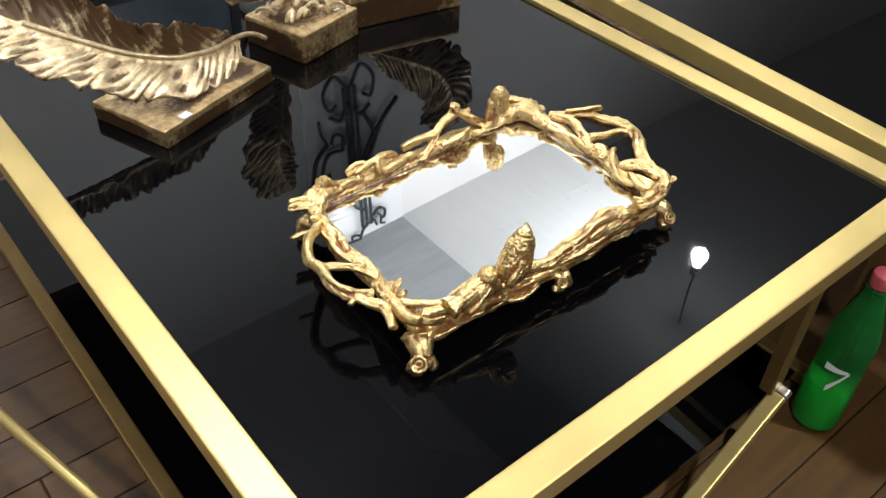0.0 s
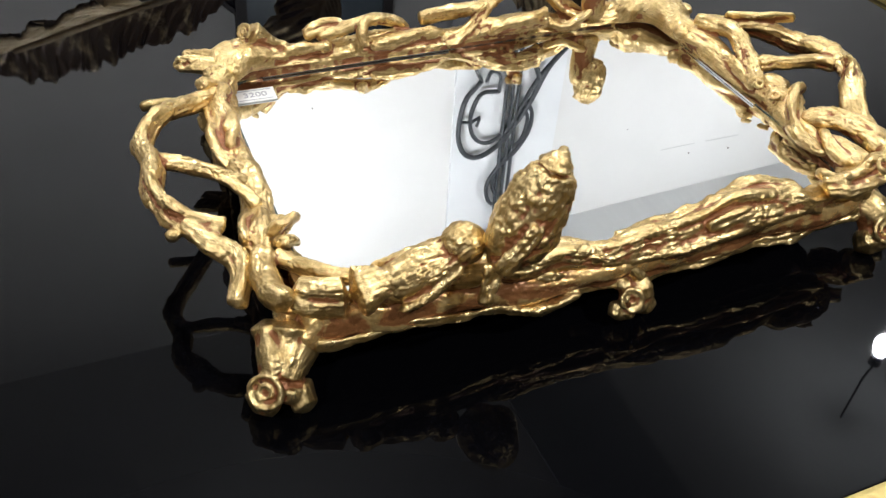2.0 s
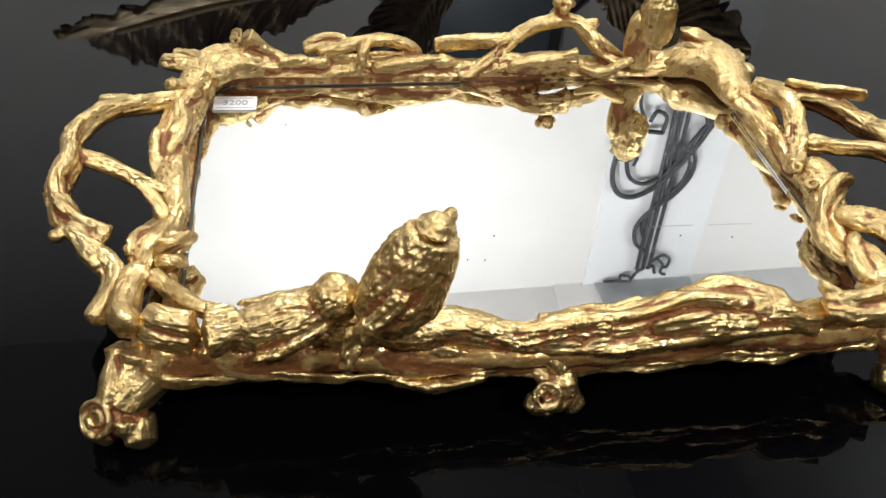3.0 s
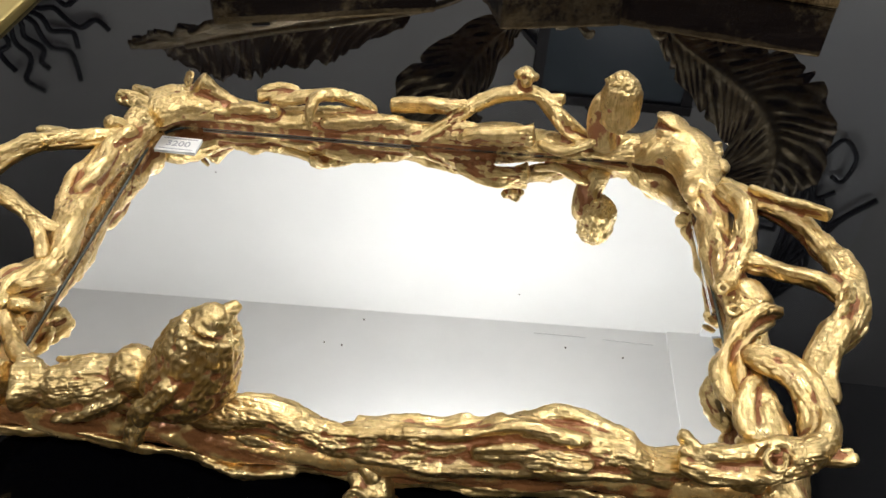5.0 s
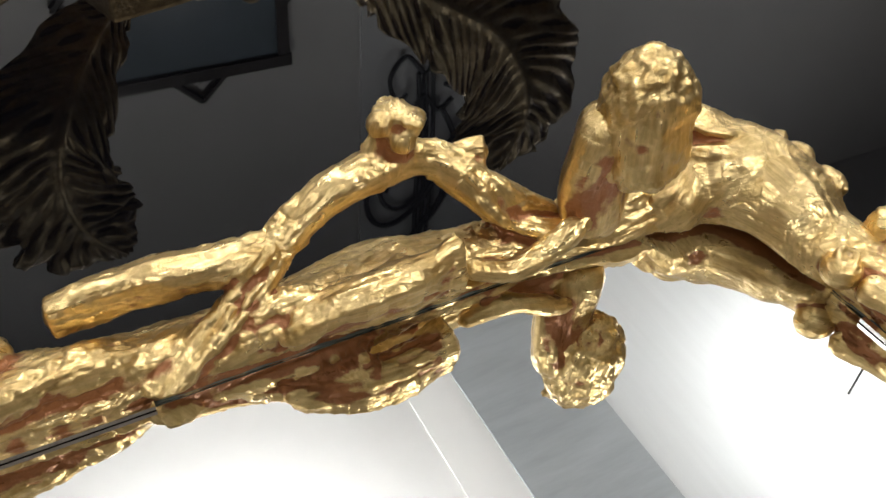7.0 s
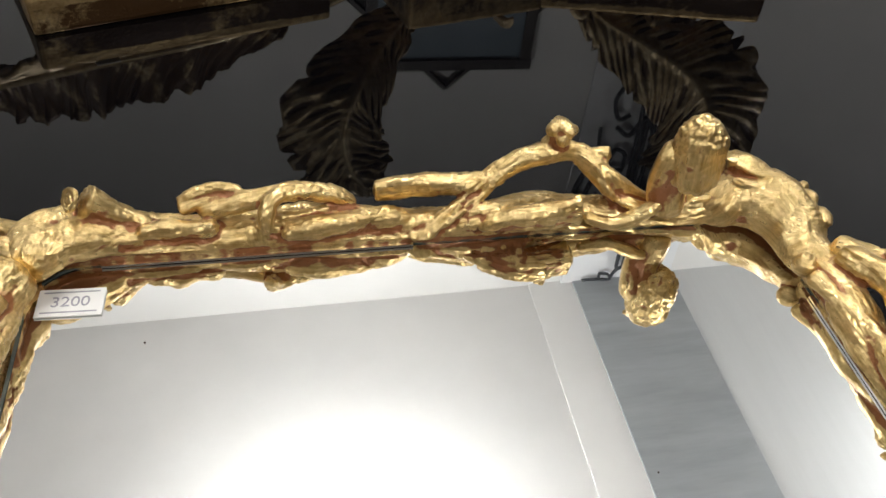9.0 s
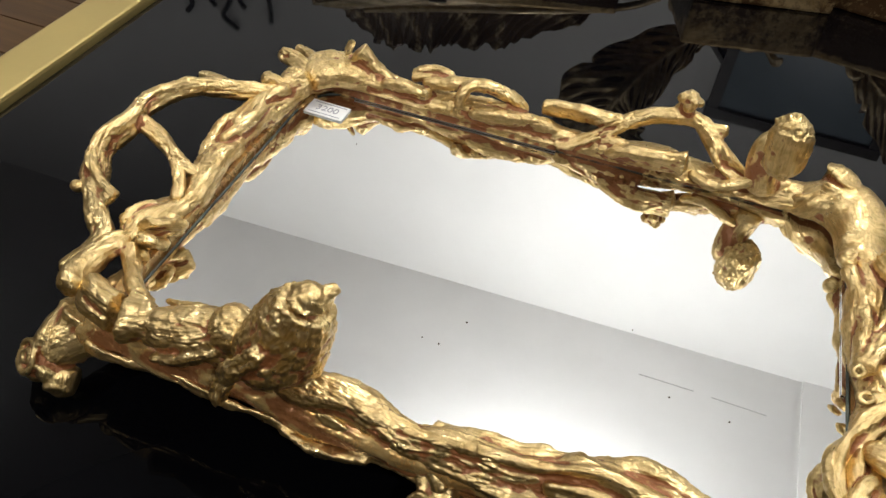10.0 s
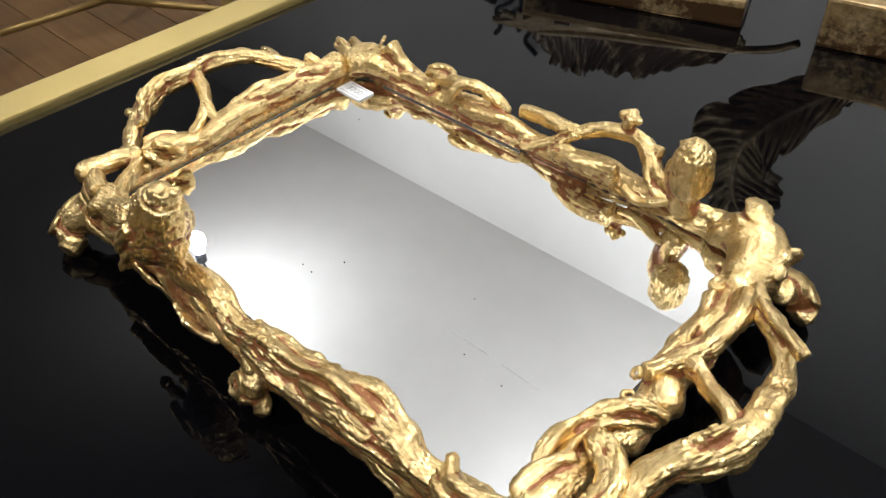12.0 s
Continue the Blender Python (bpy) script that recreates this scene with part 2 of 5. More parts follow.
class Gnarl:
    """Collects ridged tubes and lumps, then melts them into one skin."""

    def __init__(self, seed, shift=(0.0, 0.0, 0.0)):
        self.rng, self.shift = np.random.default_rng(seed), np.array(shift)
        self.verts, self.faces, self.count = [], [], 0
        self.line, self.tan = [], []

    def grid(self, rings, closed_ends=True):
        n, k = rings.shape[:2]
        base = self.count
        self.verts.append(rings.reshape(-1, 3))
        self.count += n * k
        for i in range(n - 1):
            for j in range(k):
                a, b = base + i * k + j, base + i * k + (j + 1) % k
                self.faces.append((a, b, b + k, a + k))
        if closed_ends:
            self.faces.append(tuple(base + j for j in reversed(range(k))))
            self.faces.append(tuple(base + (n - 1) * k + j for j in range(k)))

    def tube(self, *pts, bark=0.10, twist=25.0, blunt=(0.5, 0.5), sides=36, wander=0.18, slim=None):
        """A branch through (x, y, z, r) rows, with ridges running along it; blunt: how far the ends are rounded off."""
        rng = self.rng
        bark = bark * 1.25
        step = max(0.0011, min(0.003, pts[0][3] * 0.3))
        line, rad = spline(pts, step)
        line = line + self.shift
        rad = rad * (SLIM if slim is None else slim)
        n = len(line)
        along = np.r_[0, np.cumsum(np.linalg.norm(np.diff(line, axis=0), axis=1))]
        tan = np.gradient(line, axis=0)
        tan /= np.linalg.norm(tan, axis=1, keepdims=True) + 1e-12
        ref = np.array((0.13, 0.21, 0.97))
        side = np.cross(tan, ref)
        bad = np.linalg.norm(side, axis=1) < 0.2
        side[bad] = np.cross(tan[bad], (1, 0.1, 0))
        side /= np.linalg.norm(side, axis=1, keepdims=True)
        up = np.cross(side, tan)
        th = np.linspace(0, 2 * np.pi, sides, endpoint=False)
        f = np.ones((n, sides))
        for k, a in ((2, 1.2), (3, 1.1), (5, 0.8), (7, 0.6), (9, 0.5)):
            ph, tw, beat = rng.uniform(0, 6.28), rng.normal(0, twist), rng.uniform(40, 140)
            env = 0.6 + 0.4 * np.sin(along * beat + rng.uniform(0, 6.28))
            wave = k * th[None] + ph + tw * along[:, None]
            f += bark * a * (env[:, None]) * (1.2 * np.sin(wave) if k < 4 else 0.45 - 1.1 * np.abs(np.sin(wave / 2 if k % 2 == 0 else wave)) ** 0.6)
        lump = sum(rng.uniform(0.3, 1) * np.sin(along * rng.uniform(60, 420) + rng.uniform(0, 6.28)) for _ in range(5)) / 5
        f *= 1 + 1.5 * bark * lump[:, None]
        end = np.ones(n)
        for w, d in ((blunt[0], along), (blunt[1], along[-1] - along)):
            r = max(w * rad.mean() * 2, 1e-5)
            q = np.clip(d / r, 0, 1)
            end = np.minimum(end, np.sqrt(np.maximum(1 - (1 - q) ** 2, 0.02)))
        rr = rad[:, None] * f * end[:, None]
        self.line.append(line)
        self.tan.append(tan)
        off = wander * rad[:, None] * np.stack([np.sin(along * rng.uniform(40, 160) + rng.uniform(0, 6)) for _ in range(3)], 1)
        c = line + off
        rings = c[:, None] + rr[..., None] * (np.cos(th)[None, :, None] * side[:, None] + np.sin(th)[None, :, None] * up[:, None])
        self.grid(rings)

    def lump(self, x, y, z, rx, ry=None, rz=None, sides=16):
        ry, rz = ry or rx, rz or rx
        x, y, z = np.array((x, y, z)) + self.shift
        a = np.linspace(0.08, np.pi - 0.08, 12)
        th = np.linspace(0, 2 * np.pi, sides, endpoint=False)
        rings = np.stack([np.sin(a)[:, None] * np.cos(th) * rx + x, np.sin(a)[:, None] * np.sin(th) * ry + y, -np.cos(a)[:, None] * np.ones(sides) * rz + z], -1)
        self.grid(rings)

    def ring(self, x, y, z, normal, r, thick):
        """A raised lip, as round a knot hole or a sawn stub."""
        nrm = Vector(normal).normalized()
        u = nrm.orthogonal().normalized()
        v = nrm.cross(u)
        pts = []
        for i in range(9):
            a = i / 8 * 6.283
            q = Vector((x, y, z)) + r * (math.cos(a) * u + math.sin(a) * v)
            pts.append((q.x, q.y, q.z, thick))
        self.tube(*pts, bark=0.06, sides=10, wander=0.1)

    def skin(self, name, voxel=0.0011, rough=0.0006, grain=110.0, gold=0.0, fine=0.00038, scales=0.0, keep_clear=None, inset=0.0008, plates=0.0006):
        me = bpy.data.meshes.new(name + "_raw")
        me.from_pydata(np.vstack(self.verts).tolist(), [], self.faces)
        tmp = bpy.data.objects.new("raw", me)
        scene.collection.objects.link(tmp)
        mod = tmp.modifiers.new("melt", "REMESH")
        mod.mode, mod.voxel_size = "VOXEL", voxel
        sm = tmp.modifiers.new("ease", "SMOOTH")
        sm.iterations, sm.factor = 1, 0.5
        deps = bpy.context.evaluated_depsgraph_get()
        out = bpy.data.meshes.new_from_object(tmp.evaluated_get(deps))
        bpy.data.objects.remove(tmp)
        bpy.data.meshes.remove(me)
        out.name = name
        n = len(out.vertices)
        co = np.empty(n * 3)
        out.vertices.foreach_get("co", co)
        co = co.reshape(-1, 3)
        no = np.empty(n * 3)
        out.vertex_normals.foreach_get("vector", no)
        no = no.reshape(-1, 3)
        # bark streaks run along the nearest branch
        line, tan = np.vstack(self.line)[::2], np.vstack(self.tan)[::2]
        tree = KDTree(len(line))
        for i, c in enumerate(line):
            tree.insert(c, i)
        tree.balance()
        near = np.array([tree.find(c)[1] for c in co])
        t = tan[near]
        flat = (co - line[near]) - t * ((co - line[near]) * t).sum(1, keepdims=True) + 0.16 * line[near]
        soft = rumple(co * 45.0)
        rugged = np.clip(0.42 + 1.1 * soft + 0.5 * rumple(co * 110.0), 0.08, 1.3)
        crack = np.exp(-((rumple(flat * 300.0 + 0.6 * rumple(co * 150.0)[:, None]) / 0.16) ** 2))
        split = np.exp(-((rumple(flat * 620.0 + 7.0) / 0.24) ** 2))
        d = 1.3 * rough * rumple(co * grain) + fine * rugged * (0.8 - 2.0 * crack - 1.2 * split) + 0.45 * fine * rumple(flat * 900.0) + 0.6 * fine * rumple(co * 420.0)
        plate = rumple(flat * 130.0 + co * 45.0) * 3.2
        d += plates * (np.floor(plate) + np.minimum(1.0, (plate - np.floor(plate)) * 5.0)) / 3.2
        if scales:
            d += scales * (0.3 - 1.0 * np.abs(rumple(co * 260.0))) + 0.45 * scales * rumple(co * 560.0)
        co = co + no * d[:, None]
        if keep_clear:
            # the frame's inner face stands upright round the mirror
            x0, x1, y0, y1 = keep_clear
            mid, span = np.array(((x0 + x1) / 2, (y0 + y1) / 2)), np.array(((x1 - x0) / 2, (y1 - y0) / 2))
            q = (co[:, :2] - mid)
            rag = rumple(co * 160.0)
            free = inset + 0.0007 * rag + np.maximum(0.0, co[:, 2] - 0.0405) * 2.2
            out_of = np.abs(q) - (span - 0.022)
            corner = (out_of > 0).all(1)
            far = np.hypot(out_of[:, 0], out_of[:, 1])
            axis = np.argmax(out_of, 1)
            rows = np.arange(n)
            deep = np.where(corner, 0.022 - far, 0.022 - out_of[rows, axis])
            push = np.maximum(0.0, deep - free) * (deep > 0)
            push[co[:, 2] < 0.030] = 0.0
            way = np.zeros((n, 2))
            way[rows, axis] = 1.0
            way[corner] = out_of[corner] / (far[corner, None] + 1e-9)
            co[:, :2] += np.sign(q) * way * push[:, None]
        out.vertices.foreach_set("co", co.ravel())
        out.update()
        # hollows keep the undercoat, raised places take the gold
        e = np.empty(len(out.edges) * 2, int)
        out.edges.foreach_get("vertices", e)
        e = e.reshape(-1, 2)
        deg = np.bincount(e.ravel(), minlength=n)[:, None] + 1e-9

        def mean(a):
            s = np.zeros((n, a.shape[1]))
            for c in range(a.shape[1]):
                s[:, c] = np.bincount(e[:, 0], a[e[:, 1], c], n) + np.bincount(e[:, 1], a[e[:, 0], c], n)
            return s / deg

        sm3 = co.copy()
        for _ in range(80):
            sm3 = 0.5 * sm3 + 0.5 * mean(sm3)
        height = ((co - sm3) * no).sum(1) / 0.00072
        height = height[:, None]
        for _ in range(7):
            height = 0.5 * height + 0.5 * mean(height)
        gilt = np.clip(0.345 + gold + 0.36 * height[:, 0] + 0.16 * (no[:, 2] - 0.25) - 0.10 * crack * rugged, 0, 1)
        out.attributes.new("grain", "FLOAT_VECTOR", "POINT").data.foreach_set("vector", flat.astype(np.float32).ravel())
        at = out.attributes.new("gilt", "FLOAT", "POINT")
        at.data.foreach_set("value", gilt.astype(np.float32))
        return out


def rod(bm, a, b, r, sides=10):
    """A straight round bar from a to b."""
    a, b = Vector(a), Vector(b)
    d = b - a
    made = bmesh.ops.create_cone(bm, cap_ends=True, segments=sides, radius1=r, radius2=r, depth=d.length)["verts"]
    bmesh.ops.transform(bm, matrix=Matrix.Translation((a + b) / 2) @ d.to_track_quat("Z", "Y").to_matrix().to_4x4(), verts=made)
    return bm


def bent(bm, pts, r, step=0.02, sides=8):
    """A round bar bent through (x, y, z) rows."""
    line, _ = spline([(*p, r) for p in pts], step)
    tan = np.gradient(line, axis=0)
    tan /= np.linalg.norm(tan, axis=1, keepdims=True) + 1e-12
    ref = np.array((0.02, 1.0, 0.03))
    side = np.cross(tan, ref)
    side /= np.linalg.norm(side, axis=1, keepdims=True) + 1e-9
    up = np.cross(side, tan)
    rings = []
    for c, s, u in zip(line, side, up):
        rings.append([bm.verts.new(c + r * (math.cos(a) * s + math.sin(a) * u)) for a in np.linspace(0, 6.2832, sides, endpoint=False)])
    for p, q in zip(rings, rings[1:]):
        for j in range(sides):
            bm.faces.new((p[j], p[(j + 1) % sides], q[(j + 1) % sides], q[j]))
    bm.faces.new(rings[0][::-1])
    bm.faces.new(rings[-1])
    return bm


def lathe(bm, profile, sides=32):
    """A turned body from (radius, height) rows."""
    rings = [[bm.verts.new((r * math.cos(a), r * math.sin(a), z)) for a in np.linspace(0, 6.2832, sides, endpoint=False)] for r, z in profile]
    for p, q in zip(rings, rings[1:]):
        for j in range(sides):
            bm.faces.new((p[j], p[(j + 1) % sides], q[(j + 1) % sides], q[j]))
    bm.faces.new(rings[0][::-1])
    bm.faces.new(rings[-1])
    return bm


# ---- the room ----
X0, X1, Y0 = -4.6, 6.1, -6.5
tagged(box_part("floor", (X0, Y0, -0.06), (X1, WALL_Y, -0.006), GROUT), "brown wood plank floor with dark joints", "floor", kind="structure")
tagged(box_part("wall_north", (X0, WALL_Y, 0), (X1, WALL_Y + 0.15, CEIL), WALL), "plain white painted back wall", "wall", kind="structure")
tagged(box_part("wall_south", (X0, Y0 - 0.15, 0), (X1, Y0, CEIL), FAR_WALL), "plain taupe painted wall", "wall", kind="structure")
tagged(box_part("wall_west", (X0 - 0.15, Y0 - 0.15, 0), (X0, WALL_Y + 0.15, CEIL), FAR_WALL), "plain taupe painted side wall", "wall", kind="structure")
tagged(box_part("wall_east", (X1, Y0 - 0.15, 0), (X1 + 0.15, WALL_Y + 0.15, CEIL), FAR_WALL), "plain taupe painted side wall", "wall", kind="structure")
tagged(box_part("wall_pillar", (0.900, WALL_Y - 0.012, 0), (1.340, WALL_Y + 0.10, CEIL - 0.002), PILLAR), "cool white pilaster on the back wall", "wall", kind="structure")
tagged(box_part("ceiling", (X0 - 0.15, Y0 - 0.15, CEIL), (X1 + 0.15, WALL_Y + 0.15, CEIL + 0.12), CEIL_PAINT), "pale grey painted ceiling", "ceiling", kind="structure")
tagged(box_part("ceiling_strip", (0.774, Y0, CEIL - 0.008), (0.944, WALL_Y, CEIL - 0.002), STRIP), "white painted strip along the ceiling", "ceiling", kind="structure")
tagged(box_part("ceiling_beam", (0.944, Y0, CEIL - 0.016), (1.340, WALL_Y - 0.013, CEIL - 0.003), BEAM), "blue-grey painted band along the ceiling", "ceiling", kind="structure")
tagged(box_part("ceiling_panel", (1.342, Y0, CEIL - 0.010), (X1, WALL_Y, CEIL - 0.003), BRUSHED), "streaked pale grey ceiling panel", "ceiling", kind="structure")


# ceiling ring for each added fill light, always out of view
def fill_lamp(x, y):
    d = empty("fill_lamp", x, y, CEIL, label="added round ceiling fill lamp, out of view", category="lamp", group="ceiling downlights")
    bm = bmesh.new()
    lathe(bm, [(0.085, -0.002), (0.115, -0.004), (0.118, -0.022), (0.110, -0.030), (0.088, -0.028), (0.085, -0.012)], 28)
    part("trim_ring", bm, TRIM, d, smooth=True)
    return d


for lx, ly in ((1.0, -1.3), (-1.6, -1.5)):
    fill_lamp(lx, ly)


def pendant(x, y, z, glow=BULB):
    d = empty("pendant_lamp", x, y, z, label="bare glowing bulb hanging on a thin dark cord", category="lamp", group="pendant bulbs")
    bm = bmesh.new()
    lathe(bm, [(0.004, -0.036), (0.019, -0.032), (0.031, -0.017), (0.034, 0.0), (0.030, 0.019), (0.020, 0.038), (0.016, 0.052)], 20)
    part("bulb", bm, glow, d, "warm white glowing bulb", smooth=True)
    part("socket", lathe(bmesh.new(), [(0.017, 0.050), (0.020, 0.060), (0.020, 0.095), (0.008, 0.105)], 16), IRON, d, smooth=True)
    part("cord", bent(bmesh.new(), [(0, 0, 0.10), (0.012, 0.004, 0.13), (-0.01, 0, 0.17), (0.0, 0, CEIL - z)], 0.004), IRON, d, smooth=True)
    return d


pendant(2.09, 0.796, 2.12, DIM_BULB)
pendant(-2.06, 0.81, 2.12, FAINT_BULB)
pendant(0.0225, 0.864, 2.12)


# ---- tables ----
def rail(name, parent, a, b, width, height, mat=BRASS, label=""):
    """A square tube between two points of its top centre line, in the table's own plane."""
    a, b = Vector(a), Vector(b)
    d = (b - a).normalized()
    m = Matrix.Translation(a) @ d.to_track_quat("X", "Z").to_matrix().to_4x4()
    bm = box(bmesh.new(), 0, (b - a).length, -width / 2, width / 2, -height, 0, 0.0025, m)
    return part(name, bm, mat, parent, label)


table = empty("coffee_table", 0.07, 0.18, 0, label="coffee table with black glass top and gold metal frame", category="table")


def at_table(p):
    return (p[0] - 0.07, p[1] - 0.18, p[2])


def table_rail(name, a, b, w, h, mat=BRASS, label=""):
    return rail(name, table, at_table(a), at_table(b), w, h, mat, label)


TX0, TX1, TY0, TY1 = -0.381, 0.522, -0.294, 1.050
RW = 0.036
RZ = TOP + 0.0065
table_rail("rail", (TX0 + RW / 2, TY0, RZ), (TX0 + RW / 2, TY1, RZ), RW, 0.030)
table_rail("rail", (TX1 - RW / 2, TY0, RZ), (TX1 - RW / 2, TY1, RZ), RW, 0.030)
table_rail("rail", (TX0 + RW + 0.0004, TY0 + RW / 2, RZ), (TX1 - RW - 0.0004, TY0 + RW / 2, RZ), RW, 0.030)
table_rail("rail", (TX0 + RW + 0.0004, TY1 - RW / 2, RZ), (TX1 - RW - 0.0004, TY1 - RW / 2, RZ), RW, 0.030)
bm = bmesh.new()
lo, hi = at_table((TX0 + RW + 0.0015, TY0 + RW + 0.0015, TOP - 0.008)), at_table((TX1 - RW - 0.0015, TY1 - RW - 0.0015, TOP))
part("glass_top", box(bm, lo[0], hi[0], lo[1], hi[1], lo[2], hi[2], 0.001), BLACK_GLASS, table, "glossy black glass")
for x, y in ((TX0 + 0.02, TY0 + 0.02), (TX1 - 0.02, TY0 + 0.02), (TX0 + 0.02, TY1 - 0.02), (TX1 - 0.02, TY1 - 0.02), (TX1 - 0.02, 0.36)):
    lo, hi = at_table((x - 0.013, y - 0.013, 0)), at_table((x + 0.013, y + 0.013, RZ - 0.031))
    part("leg", box(bmesh.new(), lo[0], hi[0], lo[1], hi[1], lo[2], hi[2], 0.002), BRASS_DARK, table)
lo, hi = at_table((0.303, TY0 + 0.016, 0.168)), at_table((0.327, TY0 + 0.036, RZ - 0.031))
part("leg", box(bmesh.new(), lo[0], hi[0], lo[1], hi[1], lo[2], hi[2], 0.002), BRASS_DARK, table)
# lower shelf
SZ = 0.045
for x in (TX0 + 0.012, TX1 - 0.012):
    table_rail("shelf_rail", (x, TY0 + 0.034, SZ), (x, TY1 - 0.034, SZ), 0.024, 0.024, BRASS_DARK)
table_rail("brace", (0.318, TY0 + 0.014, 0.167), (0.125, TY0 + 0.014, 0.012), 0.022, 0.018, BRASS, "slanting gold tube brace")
table_rail("brace", (0.375, TY0 + 0.030, 0.085), (0.29, TY0 + 0.030, 0.012), 0.014, 0.010, BRASS_DARK)
table_rail("tube_end", (0.3184, TY0 + 0.014, 0.1674), (0.328, TY0 + 0.014, 0.175), 0.023, 0.019, CUT_STEEL, "bare metal tube end")
lo, hi = at_table((TX0 + 0.0225, TY0 + 0.060, SZ - 0.012)), at_table((TX1 - 0.0225, TY1 - 0.050, SZ - 0.004))
part("shelf_glass", box(bmesh.new(), lo[0], hi[0], lo[1], hi[1], lo[2], hi[2]), BLACK_GLASS, table, "black glass shelf")

side = empty("side_table", 0.578, 0.068, 0, rz=-3.9, label="second black glass table with gold rail beside the first", category="table")
rail("rail", side, (0.022, -0.62, RZ), (0.022, 0.66, RZ), 0.042, 0.034)
rail("rail", side, (0.0435, -0.60, RZ), (0.86, -0.60, RZ), 0.040, 0.034)
rail("rail", side, (0.0435, 0.64, RZ), (0.86, 0.64, RZ), 0.040, 0.034)
rail("rail", side, (0.8815, -0.62, RZ), (0.8815, 0.66, RZ), 0.042, 0.034)
part("glass_top", box(bmesh.new(), 0.044, 0.859, -0.579, 0.619, TOP - 0.008, TOP + 0.0005, 0.001), BLACK_GLASS, side, "glossy black glass")
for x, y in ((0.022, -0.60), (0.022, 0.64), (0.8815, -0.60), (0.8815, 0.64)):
    part("leg", box(bmesh.new(), x - 0.018, x + 0.018, y - 0.018, y + 0.018, 0, RZ - 0.035, 0.002), BRASS_DARK, side)
rail("lower_rail", side, (0.022, -0.58, 0.36), (0.022, 0.62, 0.36), 0.030, 0.022, BRASS_DARK)


# ---- the mirrored tray ----
tray = empty("branch_tray", 0, 0, TRAY_Z, label="gilded branch-framed mirror tray with two small birds on the rim", category="tray")
MZ = 0.036  # height of the mirror above the table
MX0, MX1, MY0, MY1 = -0.152, 0.171, -0.108, 0.1065
RIM = (MX0, MX1, MY0, MY1)


def rounded_plate(x0, x1, y0, y1, z0, z1, r, bevel=0.0):
    bm = bmesh.new()
    pts = []
    for cx, cy, a0 in ((x1 - r, y1 - r, 0), (x0 + r, y1 - r, 90), (x0 + r, y0 + r, 180), (x1 - r, y0 + r, 270)):
        for i in range(9):
            a = radians(a0 + 90 * i / 8)
            pts.append((cx + r * math.cos(a), cy + r * math.sin(a)))
    rows = [(z0, 0.0), (z1 - bevel * 0.25, 0.0), (z1, bevel)]
    cx, cy = (x0 + x1) / 2, (y0 + y1) / 2
    rings = []
    for z, inset in rows:
        ring = []
        for x, y in pts:
            kx, ky = 1 - inset / ((x1 - x0) / 2), 1 - inset / ((y1 - y0) / 2)
            ring.append(bm.verts.new((cx + (x - cx) * kx, cy + (y - cy) * ky, z)))
        rings.append(ring)
    n = len(pts)
    for p, q in zip(rings, rings[1:]):
        for j in range(n):
            bm.faces.new((p[j], p[(j + 1) % n], q[(j + 1) % n], q[j]))
    bm.faces.new(rings[0][::-1])
    bm.faces.new(rings[-1])
    return bm


mirror = part("mirror", rounded_plate(MX0, MX1, MY0, MY1, MZ - 0.005, MZ, 0.022, 0.0), MIRROR, tray, "clear mirror glass")
# the glass lies a little out of level in its frame
SEAT = Matrix.Translation((0.010, 0, MZ)) @ Matrix.Rotation(-0.0187, 4, "Y") @ Matrix.Rotation(0.0088, 4, "X") @ Matrix.Translation((-0.010, 0, -MZ))
mirror.matrix_basis = SEAT
bm = rounded_plate(MX0, MX1, MY0, MY1, MZ - 0.001, MZ + 0.0004, 0.022)
bmesh.ops.delete(bm, geom=[f for f in bm.faces if len(f.verts) > 4 and f.calc_center_median().z > MZ], context="FACES")
edge = [e for e in bm.edges if e.is_boundary]
made = bmesh.ops.extrude_edge_only(bm, edges=edge)["geom"]
for v in made:
    if isinstance(v, bmesh.types.BMVert):
        v.co.x = 0.0095 + (v.co.x - 0.0095) * (1 - 0.0013 / 0.1615)
        v.co.y = -0.00075 + (v.co.y + 0.00075) * (1 - 0.0013 / 0.10725)
part("mirror_edge", bm, GLASS_EDGE, mirror, "dark ground edge of the mirror glass")
bm = bmesh.new()
box(bm, -0.125, 0.004, 0.1040, 0.1056, MZ + 0.0003, MZ + 0.0014)
part("bevel_strip", bm, SILVER_EDGE, mirror, "bright silvered edge of the mirror")
bm = bmesh.new()
box(bm, 0.1675, 0.1692, -0.02, 0.055, MZ + 0.0003, MZ + 0.0014)
part("bevel_strip", bm, SILVER_EDGE, mirror, "bright silvered edge of the mirror")

for (ax, ay), (bx, by) in (((0.0793, -0.0435), (0.104, -0.0436)), ((0.112, -0.0440), (0.136, -0.0446))):
    m = Matrix.Translation((ax, ay, MZ)) @ Matrix.Rotation(math.atan2(by - ay, bx - ax), 4, "Z")
    part("scratch", box(bmesh.new(), 0, math.hypot(bx - ax, by - ay), -0.00008, 0.00008, 0.0001, 0.0002, 0, m), DUST, mirror, "fine pale scratch on the mirror")
for sx, sy, sr in ((0.1209, -0.0545, 0.0004), (-0.010, -0.0622, 0.0004), (-0.0184, -0.0614, 0.0003), (-0.0022, -0.0447, 0.0004), (0.0942, -0.0513, 0.0004), (-0.105, 0.062, 0.0004), (0.072, -0.018, 0.0003)):
    part("speck", lathe(bmesh.new(), [(sr, 0.0), (sr * 0.9, 0.0002), (sr * 0.3, 0.0003)], 8), GROUT, mirror, "dark dust speck").matrix_basis = pose(sx, sy, MZ + 0.0001)

